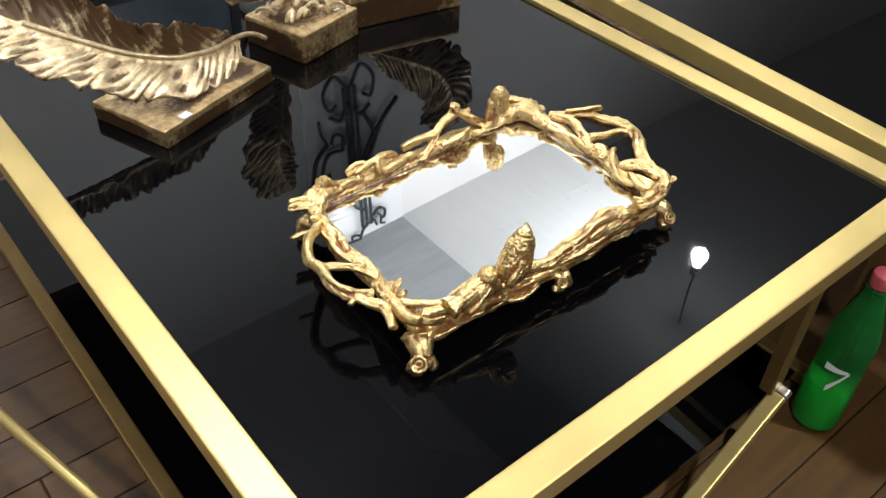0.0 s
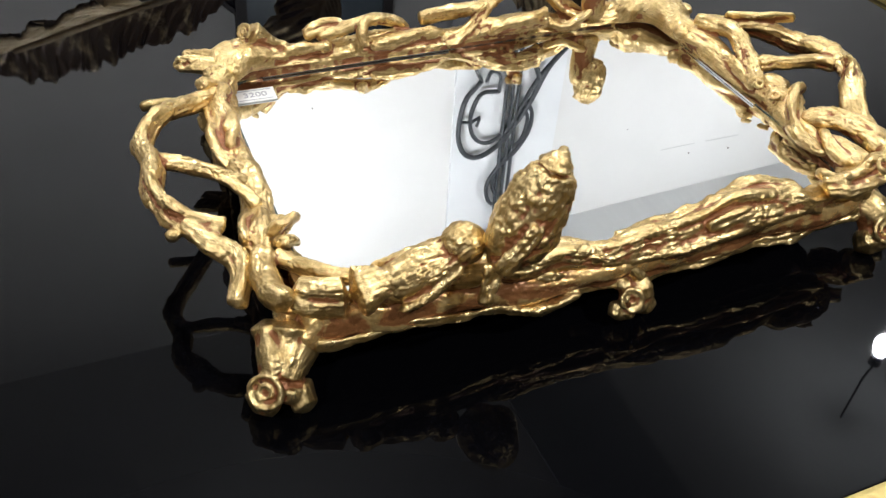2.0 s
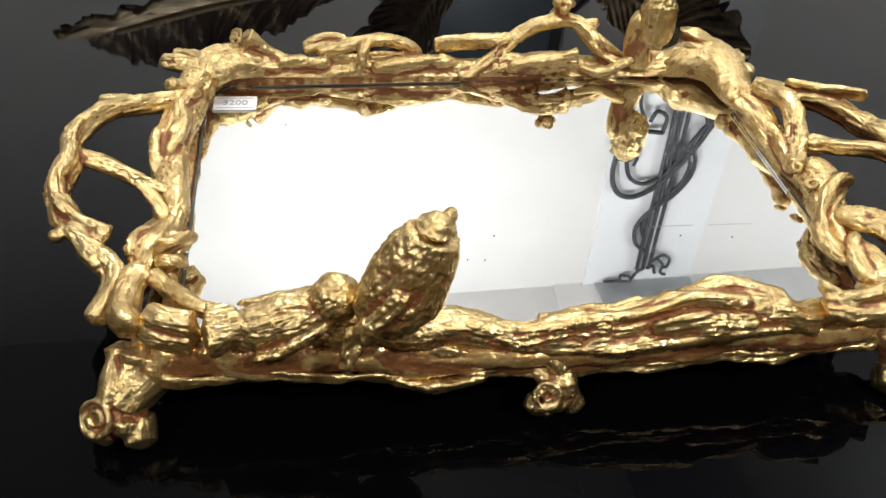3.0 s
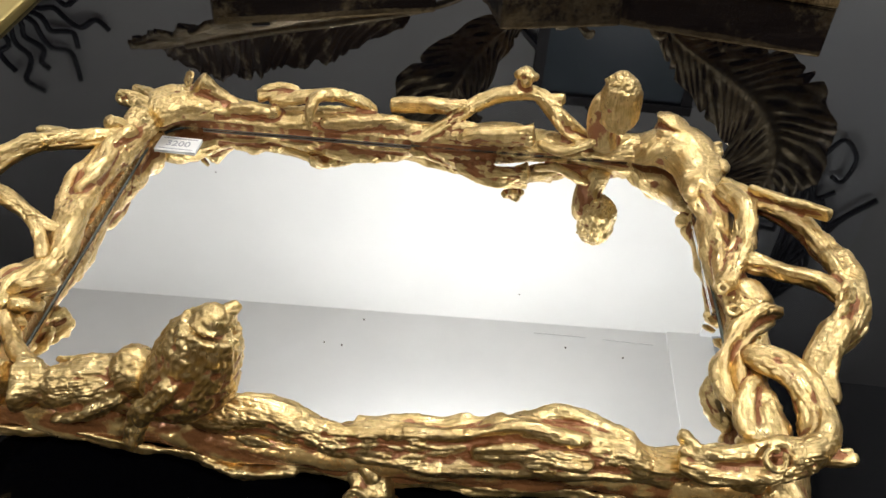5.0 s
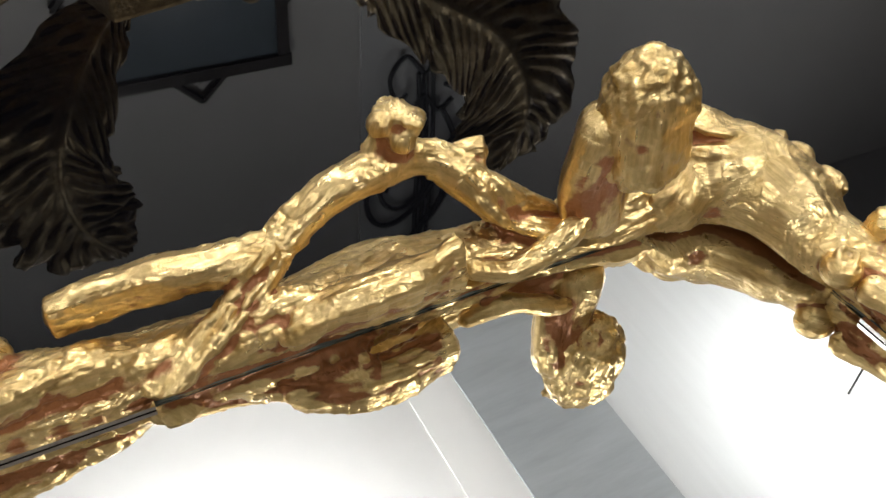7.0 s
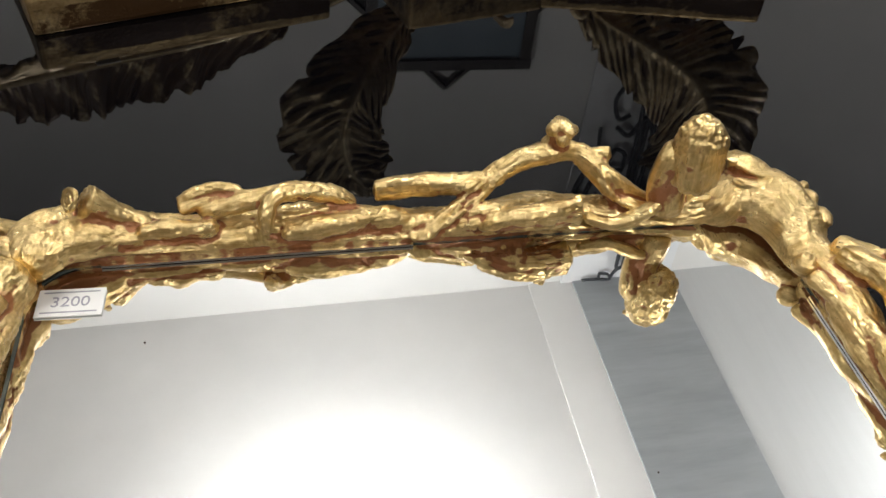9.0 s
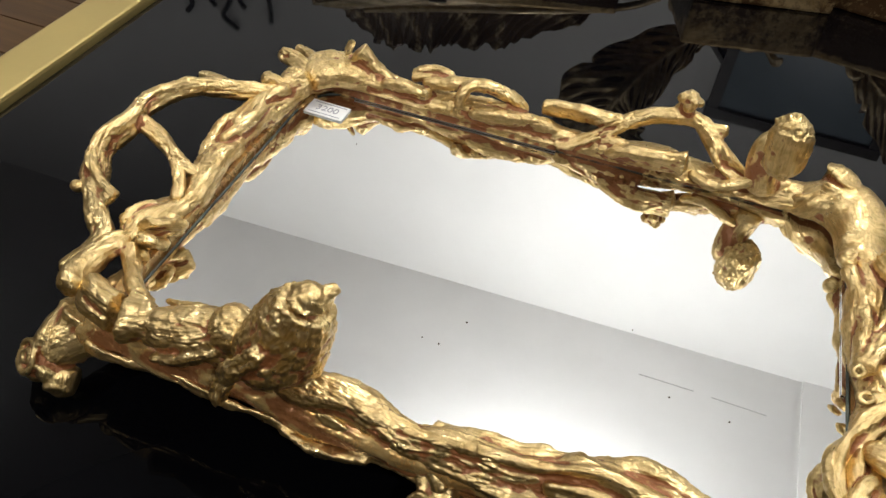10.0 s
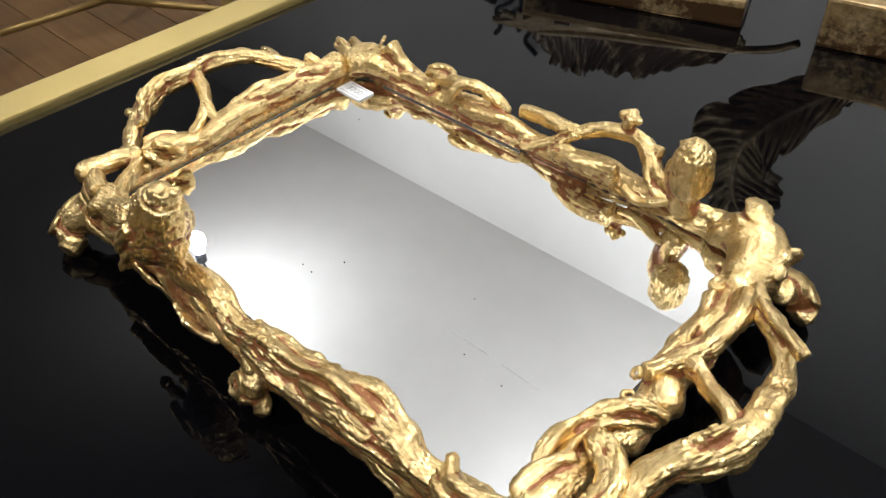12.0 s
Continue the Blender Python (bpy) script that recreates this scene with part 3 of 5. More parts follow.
# body under the mirror, with a rough skirt
g = Gnarl(3, (0.0, 0.0, -0.0022))
g.tube((-0.150, 0.104, 0.030, 0.008), (-0.05, 0.111, 0.029, 0.008), (0.06, 0.111, 0.029, 0.008), (0.165, 0.106, 0.030, 0.009), bark=0.09)
g.tube((-0.150, 0.104, 0.030, 0.008), (-0.158, 0.03, 0.029, 0.008), (-0.160, -0.04, 0.029, 0.008), (-0.162, -0.108, 0.030, 0.009), bark=0.09)
g.tube((0.165, 0.106, 0.030, 0.009), (0.178, 0.03, 0.030, 0.009), (0.178, -0.04, 0.029, 0.009), (0.172, -0.110, 0.030, 0.010), bark=0.09)
g.tube((-0.160, -0.108, 0.036, 0.0105), (-0.10, -0.1115, 0.034, 0.0100), (-0.03, -0.1145, 0.031, 0.0100), (0.04, -0.1150, 0.030, 0.0100), (0.11, -0.1145, 0.031, 0.0105), (0.172, -0.110, 0.033, 0.0115), bark=0.05, slim=0.85)
g.tube((-0.164, -0.114, 0.028, 0.0080), (-0.12, -0.1150, 0.0315, 0.0068), (-0.06, -0.1160, 0.0280, 0.0068), (0.0, -0.1165, 0.0255, 0.0068), (0.08, -0.1155, 0.0260, 0.0070), (0.17, -0.112, 0.029, 0.0085), bark=0.06, slim=0.9)
skirt = mesh_part("skirt", g.skin("skirt", 0.0010, 0.0005, 70, gold=-0.36, fine=0.0002), GILT_SKIRT, tray, "red-brown skirt rubbed with gold")
g = Gnarl(4, (0.0, 0.0, -0.0025))
g.tube((-0.158, -0.1185, 0.0285, 0.0040), (-0.12, -0.1200, 0.0275, 0.0030), (-0.072, -0.1210, 0.0245, 0.0028), (-0.038, -0.1215, 0.0195, 0.0030), (-0.015, -0.1210, 0.0215, 0.0030), (0.04, -0.1205, 0.0215, 0.0032), (0.12, -0.120, 0.0235, 0.0034), (0.17, -0.117, 0.027, 0.0045), bark=0.18, wander=0.4)
g.tube((-0.060, -0.1215, 0.0235, 0.0030), (-0.040, -0.1235, 0.0200, 0.0036), (-0.018, -0.1230, 0.0220, 0.0024), bark=0.2)
g.tube((-0.045, -0.1170, 0.0375, 0.0030), (-0.020, -0.1205, 0.0335, 0.0026), (0.000, -0.1215, 0.0290, 0.0020), bark=0.15)
mesh_part("skirt_edge", g.skin("skirt_edge", 0.0008, 0.0006, 90, gold=0.02), GILT, skirt, "gold rubbed lower edge of the skirt")
part("base_board", rounded_plate(-0.158, 0.176, -0.111, 0.108, 0.024, MZ - 0.0055, 0.02), GILT_SKIRT, tray)

# upright inner face of the frame, right round the mirror
bm = bmesh.new()
loops = []
for off, z in ((0.0010, 0.024), (0.0010, 0.0385), (0.0060, 0.0385), (0.0060, 0.024)):
    ring = []
    for cx, cy, a0 in ((MX1 - 0.022, MY1 - 0.022, 0), (MX0 + 0.022, MY1 - 0.022, 90), (MX0 + 0.022, MY0 + 0.022, 180), (MX1 - 0.022, MY0 + 0.022, 270)):
        for i in range(9):
            a = radians(a0 + 90 * i / 8)
            ring.append(bm.verts.new((cx + (0.022 + off) * math.cos(a), cy + (0.022 + off) * math.sin(a), z)))
    loops.append(ring)
for a, b in zip(loops, loops[1:] + loops[:1]):
    for i in range(36):
        bm.faces.new((a[i], a[(i + 1) % 36], b[(i + 1) % 36], b[i]))
bmesh.ops.recalc_face_normals(bm, faces=bm.faces)
band = part("inner_frame", bm, GILT_SKIRT, tray, "brown and gold inner face of the frame")
band.data.attributes.new("gilt", "FLOAT", "POINT").data.foreach_set("value", np.full(len(band.data.vertices), 0.36, np.float32))

# back rail
g = Gnarl(11, (0.0, -0.0006, -0.0008))
g.tube((-0.150, 0.094, 0.044, 0.012), (-0.138, 0.108, 0.046, 0.0130), (-0.10, 0.1165, 0.040, 0.0108), (-0.06, 0.1165, 0.040, 0.0108), (-0.02, 0.116, 0.040, 0.0108),
       (0.03, 0.116, 0.040, 0.0108), (0.08, 0.116, 0.040, 0.0108), (0.118, 0.115, 0.040, 0.0112), (0.138, 0.114, 0.043, 0.0105), (0.152, 0.111, 0.044, 0.007), bark=0.05, slim=0.98)
g.tube((-0.142, 0.112, 0.037, 0.0095), (-0.06, 0.1145, 0.036, 0.0096), (0.02, 0.1145, 0.036, 0.0096), (0.09, 0.1145, 0.036, 0.0096), (0.140, 0.1135, 0.037, 0.0105), (0.163, 0.105, 0.038, 0.0115), (0.175, 0.085, 0.038, 0.0105), (0.179, 0.05, 0.038, 0.0095), bark=0.04, slim=1.0)
# hump, spiral-ended stub and knobbled bark by the left corner
g.tube((-0.156, 0.102, 0.048, 0.0080), (-0.1475, 0.111, 0.0520, 0.0078), (-0.137, 0.116, 0.0510, 0.0074), (-0.124, 0.118, 0.047, 0.0065), bark=0.06, slim=0.95)
g.tube((-0.104, 0.117, 0.047, 0.0048), (-0.116, 0.117, 0.0535, 0.0062), (-0.1255, 0.1165, 0.0600, 0.0074), (-0.1300, 0.1160, 0.0635, 0.0074), blunt=(0.3, 0.10), bark=0.05, slim=0.95)
g.ring(-0.1325, 0.1140, 0.0645, (-0.75, -0.45, 0.5), 0.0044, 0.0015)
g.ring(-0.1328, 0.1138, 0.0648, (-0.75, -0.45, 0.5), 0.0016, 0.0010)
g.tube((-0.112, 0.112, 0.046, 0.0074), (-0.092, 0.113, 0.0465, 0.0080), (-0.076, 0.113, 0.0460, 0.0070), bark=0.24, twist=90)
# curl
g.tube((-0.086, 0.117, 0.0510, 0.0044), (-0.074, 0.1165, 0.0555, 0.0050), (-0.058, 0.1165, 0.0605, 0.0052), (-0.044, 0.1180, 0.0615, 0.0050), (-0.031, 0.120, 0.0565, 0.0046), (-0.020, 0.121, 0.047, 0.0042), bark=0.08)
g.tube((-0.048, 0.117, 0.0615, 0.0046), (-0.0555, 0.1125, 0.0600, 0.0046), (-0.0575, 0.1070, 0.0555, 0.0042), (-0.0570, 0.1020, 0.0500, 0.0026), bark=0.08)
g.tube((-0.094, 0.120, 0.0540, 0.0042), (-0.080, 0.121, 0.0580, 0.0050), (-0.066, 0.119, 0.0570, 0.0045), blunt=(0.15, 0.5), bark=0.12)
g.tube((-0.052, 0.1100, 0.046, 0.0060), (-0.030, 0.1105, 0.0475, 0.0070), (-0.008, 0.1120, 0.0480, 0.0064), (0.010, 0.1150, 0.046, 0.0050), bark=0.06)
# long stick and diagonal stick
g.tube((-0.0115, 0.1245, 0.0545, 0.0050), (0.004, 0.1235, 0.0560, 0.0060), (0.022, 0.121, 0.0580, 0.0062), (0.040, 0.119, 0.0600, 0.0056), blunt=(0.12, 0.5), bark=0.09)
g.tube((0.004, 0.1040, 0.0385, 0.0050), (0.014, 0.1090, 0.0455, 0.0050), (0.030, 0.1160, 0.0560, 0.0052), (0.0455, 0.1225, 0.0640, 0.0056), (0.060, 0.1260, 0.0690, 0.0062),
       (0.074, 0.1265, 0.0690, 0.0070), (0.087, 0.1240, 0.0630, 0.0074), (0.098, 0.119, 0.0550, 0.0074), (0.112, 0.115, 0.046, 0.0070), bark=0.08, blunt=(0.3, 0.4))
g.tube((0.0660, 0.1265, 0.0690, 0.0060), (0.0680, 0.1262, 0.0760, 0.0050), (0.0690, 0.1258, 0.0820, 0.0062), (0.0692, 0.1255, 0.0865, 0.0060), blunt=(0.3, 0.12), bark=0.14, slim=0.95)
g.lump(0.0650, 0.1240, 0.0835, 0.0034, 0.0036, 0.0030)
g.lump(0.0735, 0.1245, 0.0820, 0.0034, 0.0038, 0.0030)
g.lump(0.0695, 0.1215, 0.0800, 0.0036, 0.0030, 0.0036)
g.tube((0.082, 0.126, 0.0660, 0.0058), (0.0890, 0.1250, 0.0680, 0.0052), (0.0945, 0.1235, 0.0685, 0.0044), blunt=(0.4, 0.12), bark=0.12)
g.tube((0.089, 0.120, 0.062, 0.0042), (0.096, 0.114, 0.054, 0.0042), (0.106, 0.110, 0.050, 0.0038), (0.116, 0.109, 0.049, 0.0034), bark=0.10)
g.tube((0.030, 0.1060, 0.0480, 0.0068), (0.044, 0.1042, 0.0515, 0.0080), (0.060, 0.1035, 0.0530, 0.0084), (0.0795, 0.1040, 0.0530, 0.0084), blunt=(0.5, 0.10), bark=0.14, twist=60)
g.tube((0.022, 0.1085, 0.0440, 0.0050), (0.034, 0.1078, 0.0480, 0.0068), (0.046, 0.1075, 0.0490, 0.0072), bark=0.10)
g.tube((0.050, 0.1055, 0.0440, 0.0038), (0.054, 0.1060, 0.0520, 0.0036), (0.066, 0.1080, 0.0560, 0.0036), bark=0.10)
g.tube((0.080, 0.1060, 0.0490, 0.0026), (0.092, 0.1040, 0.0460, 0.0032), (0.104, 0.1035, 0.0500, 0.0032), (0.116, 0.1050, 0.0560, 0.0026), bark=0.06, slim=0.95)
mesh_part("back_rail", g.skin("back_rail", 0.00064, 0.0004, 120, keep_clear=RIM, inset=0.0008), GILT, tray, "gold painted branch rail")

# stump corner
g = Gnarl(12, (0.0005, 0.0010, -0.0010))
g.tube((0.122, 0.116, 0.040, 0.0075), (0.138, 0.115, 0.044, 0.0115), (0.152, 0.112, 0.047, 0.0150), (0.165, 0.104, 0.048, 0.0165), (0.173, 0.088, 0.047, 0.0155), (0.177, 0.072, 0.046, 0.0125), (0.179, 0.056, 0.044, 0.008), bark=0.03, slim=0.98)
g.tube((0.155, 0.111, 0.050, 0.0120), (0.1565, 0.1130, 0.058, 0.0098), (0.1580, 0.1145, 0.0650, 0.0096), (0.1585, 0.1150, 0.0715, 0.0110), blunt=(0.3, 0.02), bark=0.10, slim=0.98)
g.tube((0.1500, 0.110, 0.0610, 0.0022), (0.1545, 0.1045, 0.0625, 0.0026), (0.163, 0.1035, 0.0620, 0.0022), bark=0.2, slim=1.0)
g.tube((0.138, 0.108, 0.047, 0.0046), (0.143, 0.106, 0.0525, 0.0044), (0.147, 0.108, 0.0580, 0.0036), bark=0.16)
g.ring(0.1768, 0.0950, 0.0608, (0.35, -0.2, 0.9), 0.0032, 0.0014)
g.lump(0.184, 0.099, 0.058, 0.0045, 0.0050, 0.0040)
g.lump(0.187, 0.089, 0.055, 0.0040, 0.0060, 0.0036)
g.ring(0.1665, 0.064, 0.0545, (-0.4, -0.4, 0.9), 0.0024, 0.0013)
g.lump(0.1665, 0.064, 0.0500, 0.0055, 0.0055, 0.0045)
g.tube((0.178, 0.105, 0.052, 0.008), (0.186, 0.110, 0.055, 0.005), (0.190, 0.111, 0.056, 0.004), blunt=(0.4, 0.2), bark=0.16)
mesh_part("corner_stump", g.skin("corner_stump", 0.00064, 0.0005, 110, gold=0.10, keep_clear=RIM, inset=0.0013, plates=0.0001, fine=0.00022), GILT, tray, "sawn stump corner in gold paint")

# right rail
g = Gnarl(13)
g.tube((0.177, 0.076, 0.046, 0.012), (0.177, 0.050, 0.044, 0.0105), (0.178, 0.024, 0.043, 0.0100), (0.179, 0.0, 0.042, 0.0100), (0.180, -0.022, 0.041, 0.0100), (0.180, -0.045, 0.040, 0.0100),
       (0.178, -0.070, 0.040, 0.0105), (0.176, -0.095, 0.041, 0.011), (0.168, -0.111, 0.043, 0.0115), bark=0.05, slim=0.95)
g.tube((0.183, 0.066, 0.054, 0.0075), (0.1870, 0.047, 0.0585, 0.0066), (0.1885, 0.033, 0.0590, 0.0062), (0.1875, 0.022, 0.0565, 0.0062), (0.1835, 0.010, 0.0535, 0.0066), (0.1775, -0.002, 0.0510, 0.0060), (0.1715, -0.0145, 0.0495, 0.0056), blunt=(0.4, 0.15), bark=0.07, slim=0.95)
g.tube((0.1675, 0.060, 0.0500, 0.0050), (0.1725, 0.042, 0.0500, 0.0046), (0.1735, 0.022, 0.0500, 0.0046), (0.1715, 0.002, 0.0490, 0.0046), (0.1705, -0.012, 0.0480, 0.0048), bark=0.10)
g.ring(0.1695, -0.0165, 0.0530, (-0.4, -0.5, 0.8), 0.0024, 0.0012)
g.ring(0.1735, -0.0285, 0.0505, (-0.3, -0.2, 0.9), 0.0028, 0.0013)
g.lump(0.1800, 0.020, 0.0505, 0.0022, 0.0036, 0.0022)
# strands down the inner side of the looped corner
g.tube((0.170, -0.050, 0.046, 0.0048), (0.1700, -0.068, 0.0460, 0.0048), (0.1725, -0.086, 0.0465, 0.0050), (0.1730, -0.102, 0.0475, 0.0058), bark=0.10)
g.tube((0.1760, -0.070, 0.0500, 0.0040), (0.1705, -0.078, 0.0510, 0.0044), (0.1680, -0.092, 0.0490, 0.0050), (0.1680, -0.104, 0.0480, 0.0056), bark=0.10)
mesh_part("right_rail", g.skin("right_rail", 0.00064, 0.0005, 110, keep_clear=RIM, inset=0.001), GILT, tray, "gold painted branch rail with a knot hole")
g = Gnarl(18)
g.tube((0.182, -0.006, 0.046, 0.0080), (0.186, -0.017, 0.0465, 0.0082), (0.1905, -0.0250, 0.0470, 0.0064), bark=0.04, blunt=(0.4, 0.2), slim=0.95)
g.tube((0.179, -0.020, 0.0440, 0.0080), (0.1835, -0.033, 0.0430, 0.0080), (0.1850, -0.048, 0.0420, 0.0070), bark=0.04, slim=0.95)
mesh_part("bark_flap", g.skin("bark_flap", 0.0007, 0.0004, 80, gold=-0.22, fine=0.00015, plates=0.0), GILT, tray, "smooth brown flap of bark")
g = Gnarl(19, (0.0015, -0.0020, 0.0022))
g.tube((0.1925, -0.0250, 0.0490, 0.0050), (0.1850, -0.0305, 0.0530, 0.0050), (0.1765, -0.0375, 0.0535, 0.0052), (0.1685, -0.0455, 0.0505, 0.0054), (0.1622, -0.0550, 0.0470, 0.0056), (0.1600, -0.0655, 0.0445, 0.0058), (0.1618, -0.0765, 0.0430, 0.0050), (0.1660, -0.0840, 0.0420, 0.0040), blunt=(0.2, 0.4), bark=0.12, twist=70)
g.tube((0.1910, -0.0275, 0.0455, 0.0040), (0.1800, -0.0380, 0.0495, 0.0042), (0.1715, -0.0470, 0.0480, 0.0042), (0.1665, -0.0570, 0.0450, 0.0040), bark=0.12, twist=70)
mesh_part("twisted_strand", g.skin("twisted_strand", 0.00064, 0.0004, 110), GILT, tray, "fibrous gold strand curling round the rail")
g = Gnarl(20, (0.0020, -0.0010, 0.0020))
g.tube((0.1700, -0.0530, 0.0470, 0.0050), (0.1780, -0.0570, 0.0500, 0.0064), (0.1860, -0.0620, 0.0510, 0.0070), (0.1920, -0.0710, 0.0510, 0.0074), (0.1955, -0.0830, 0.0500, 0.0076), (0.1960, -0.0950, 0.0490, 0.0080), (0.1915, -0.1050, 0.0485, 0.0086), (0.1830, -0.1110, 0.0480, 0.0090), (0.1720, -0.1135, 0.0470, 0.0085), bark=0.07, slim=0.98)
g.tube((0.1340, -0.1130, 0.0440, 0.0078), (0.1450, -0.1165, 0.0480, 0.0090), (0.1580, -0.1165, 0.0490, 0.0088), (0.1720, -0.1150, 0.0490, 0.0092), (0.1880, -0.1110, 0.0480, 0.0085), blunt=(0.15, 0.3), bark=0.20, twist=110)
g.tube((0.1420, -0.1140, 0.0480, 0.0052), (0.1380, -0.1095, 0.0500, 0.0046), (0.1360, -0.1060, 0.0515, 0.0040), blunt=(0.4, 0.2), bark=0.18)
g.tube((0.1900, -0.1080, 0.0470, 0.0058), (0.1985, -0.1100, 0.0490, 0.0046), (0.2055, -0.1095, 0.0510, 0.0042), blunt=(0.4, 0.15), bark=0.20)
g.ring(0.1690, -0.1195, 0.0570, (0.0, -0.6, 0.8), 0.0040, 0.0016)
g.lump(0.1775, -0.0960, 0.0450, 0.0040, 0.0036, 0.0036)
mesh_part("corner_loop", g.skin("corner_loop", 0.00064, 0.0005, 115), GILT, tray, "looped bark corner in gold paint")

# left rail
g = Gnarl(14)
g.tube((-0.150, 0.096, 0.044, 0.0120), (-0.1595, 0.070, 0.043, 0.0102), (-0.1630, 0.038, 0.042, 0.0096), (-0.1625, 0.010, 0.041, 0.0092), (-0.1610, -0.016, 0.040, 0.0086), (-0.1625, -0.036, 0.039, 0.0084),
       (-0.1645, -0.056, 0.040, 0.0088), (-0.1660, -0.072, 0.041, 0.0088), bark=0.06, slim=0.98)
g.tube((-0.154, 0.075, 0.049, 0.0048), (-0.1595, 0.056, 0.0515, 0.0046), (-0.1590, 0.034, 0.050, 0.0045), (-0.1640, 0.014, 0.049, 0.0042), bark=0.12)
g.tube((-0.160, 0.060, 0.050, 0.0036), (-0.1570, 0.042, 0.0510, 0.0036), (-0.1620, 0.026, 0.0515, 0.0036), bark=0.10)
g.tube((-0.1665, 0.058, 0.047, 0.0040), (-0.1700, 0.038, 0.0475, 0.0040), (-0.1705, 0.018, 0.0465, 0.0040), (-0.1670, 0.000, 0.0450, 0.0040), bark=0.12)
g.tube((-0.158, 0.078, 0.046, 0.0062), (-0.163, 0.0745, 0.052, 0.0056), (-0.1680, 0.0710, 0.0575, 0.0054), blunt=(0.3, 0.12), bark=0.04)
g.tube((-0.150, 0.098, 0.049, 0.008), (-0.165, 0.104, 0.050, 0.0056), (-0.1775, 0.1065, 0.0490, 0.0044), blunt=(0.4, 0.15), bark=0.14)
g.tube((-0.148, 0.104, 0.049, 0.008), (-0.161, 0.113, 0.050, 0.0055), (-0.1715, 0.118, 0.0495, 0.0040), blunt=(0.4, 0.2), bark=0.12)
g.lump(-0.146, 0.104, 0.050, 0.011, 0.010, 0.008)
g.tube((-0.1685, -0.040, 0.044, 0.0046), (-0.1720, -0.052, 0.0450, 0.0046), (-0.1725, -0.064, 0.0440, 0.0046), bark=0.12)
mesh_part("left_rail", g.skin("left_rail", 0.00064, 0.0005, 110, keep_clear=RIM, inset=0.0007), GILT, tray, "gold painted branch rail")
# open loop at the front left corner, and the crumpled leaf beside it
g = Gnarl(26)
g.tube((-0.1640, -0.068, 0.0430, 0.0074), (-0.1700, -0.077, 0.0440, 0.0066), (-0.1725, -0.089, 0.0460, 0.0066), (-0.1705, -0.101, 0.0480, 0.0070), (-0.1630, -0.111, 0.0480, 0.0078), bark=0.06, slim=0.98)
g.tube((-0.1640, -0.071, 0.0430, 0.0052), (-0.1560, -0.082, 0.0440, 0.0046), (-0.1480, -0.0915, 0.0450, 0.0044), (-0.1390, -0.0990, 0.0460, 0.0046), (-0.1290, -0.1050, 0.0480, 0.0040), bark=0.08, slim=0.98)
g.tube((-0.1620, -0.095, 0.0360, 0.0070), (-0.1540, -0.102, 0.0350, 0.0070), bark=0.05)
mesh_part("corner_loop", g.skin("corner_loop", 0.00064, 0.0005, 110, gold=-0.03), GILT, tray, "smooth open branch loop, gold over brown")
g = Gnarl(27)
g.tube((-0.1670, -0.062, 0.0430, 0.0050), (-0.1590, -0.057, 0.0445, 0.0074), (-0.1525, -0.050, 0.0430, 0.0062), (-0.1495, -0.046, 0.0420, 0.0040), bark=0.30, twist=150, blunt=(0.3, 0.15))
g.tube((-0.1620, -0.067, 0.0430, 0.0060), (-0.1550, -0.065, 0.0430, 0.0070), (-0.1490, -0.060, 0.0410, 0.0050), bark=0.30, twist=150)
g.tube((-0.1580, -0.073, 0.0420, 0.0052), (-0.1520, -0.074, 0.0405, 0.0046), bark=0.30, twist=150)
mesh_part("leaf", g.skin("leaf", 0.00064, 0.0009, 170, gold=0.04, plates=0.0008), GILT, tray, "crumpled gold leaf over the mirror's edge")

# front rail
g = Gnarl(15, (0.0020, 0.0018, 0.0))
g.tube((-0.1660, -0.1050, 0.0460, 0.0096), (-0.1550, -0.1130, 0.0470, 0.0106), (-0.1410, -0.1160, 0.0470, 0.0104), bark=0.10, blunt=(0.15, 0.1))
g.tube((-0.1420, -0.1160, 0.0475, 0.0120), (-0.1320, -0.1155, 0.0485, 0.0122), (-0.1230, -0.1140, 0.0490, 0.0116), blunt=(0.10, 0.15), bark=0.13, twist=8)
g.tube((-0.130, -0.115, 0.047, 0.0100), (-0.108, -0.112, 0.046, 0.0106), (-0.085, -0.112, 0.043, 0.0100), (-0.062, -0.115, 0.040, 0.008), bark=0.06)
g.tube((-0.075, -0.113, 0.042, 0.0090), (-0.048, -0.1145, 0.0425, 0.0088), (-0.022, -0.1165, 0.0385, 0.0085), (0.006, -0.1180, 0.0375, 0.0090), (0.035, -0.1185, 0.0390, 0.0095), (0.062, -0.1175, 0.0420, 0.0105),
       (0.085, -0.1165, 0.0450, 0.0125), (0.104, -0.1165, 0.0440, 0.0118), (0.122, -0.1165, 0.0400, 0.0090), (0.145, -0.1150, 0.0390, 0.0090), (0.172, -0.112, 0.042, 0.0105), bark=0.09, slim=0.92)
g.tube((0.002, -0.1125, 0.0420, 0.0040), (0.020, -0.1120, 0.0430, 0.0046), (0.040, -0.1120, 0.0440, 0.0046), (0.062, -0.1100, 0.0480, 0.0050), (0.084, -0.1085, 0.0520, 0.0056), (0.104, -0.1095, 0.0510, 0.0050), (0.120, -0.1120, 0.0450, 0.0040), blunt=(0.15, 0.5), bark=0.12)
g.tube((-0.048, -0.1130, 0.0470, 0.0050), (-0.028, -0.1150, 0.0430, 0.0046), (-0.006, -0.1180, 0.0420, 0.0046), (0.020, -0.1190, 0.0450, 0.0044), (0.045, -0.1180, 0.0490, 0.0046), (0.072, -0.1170, 0.0540, 0.0050), (0.098, -0.1190, 0.0530, 0.0046), bark=0.12)
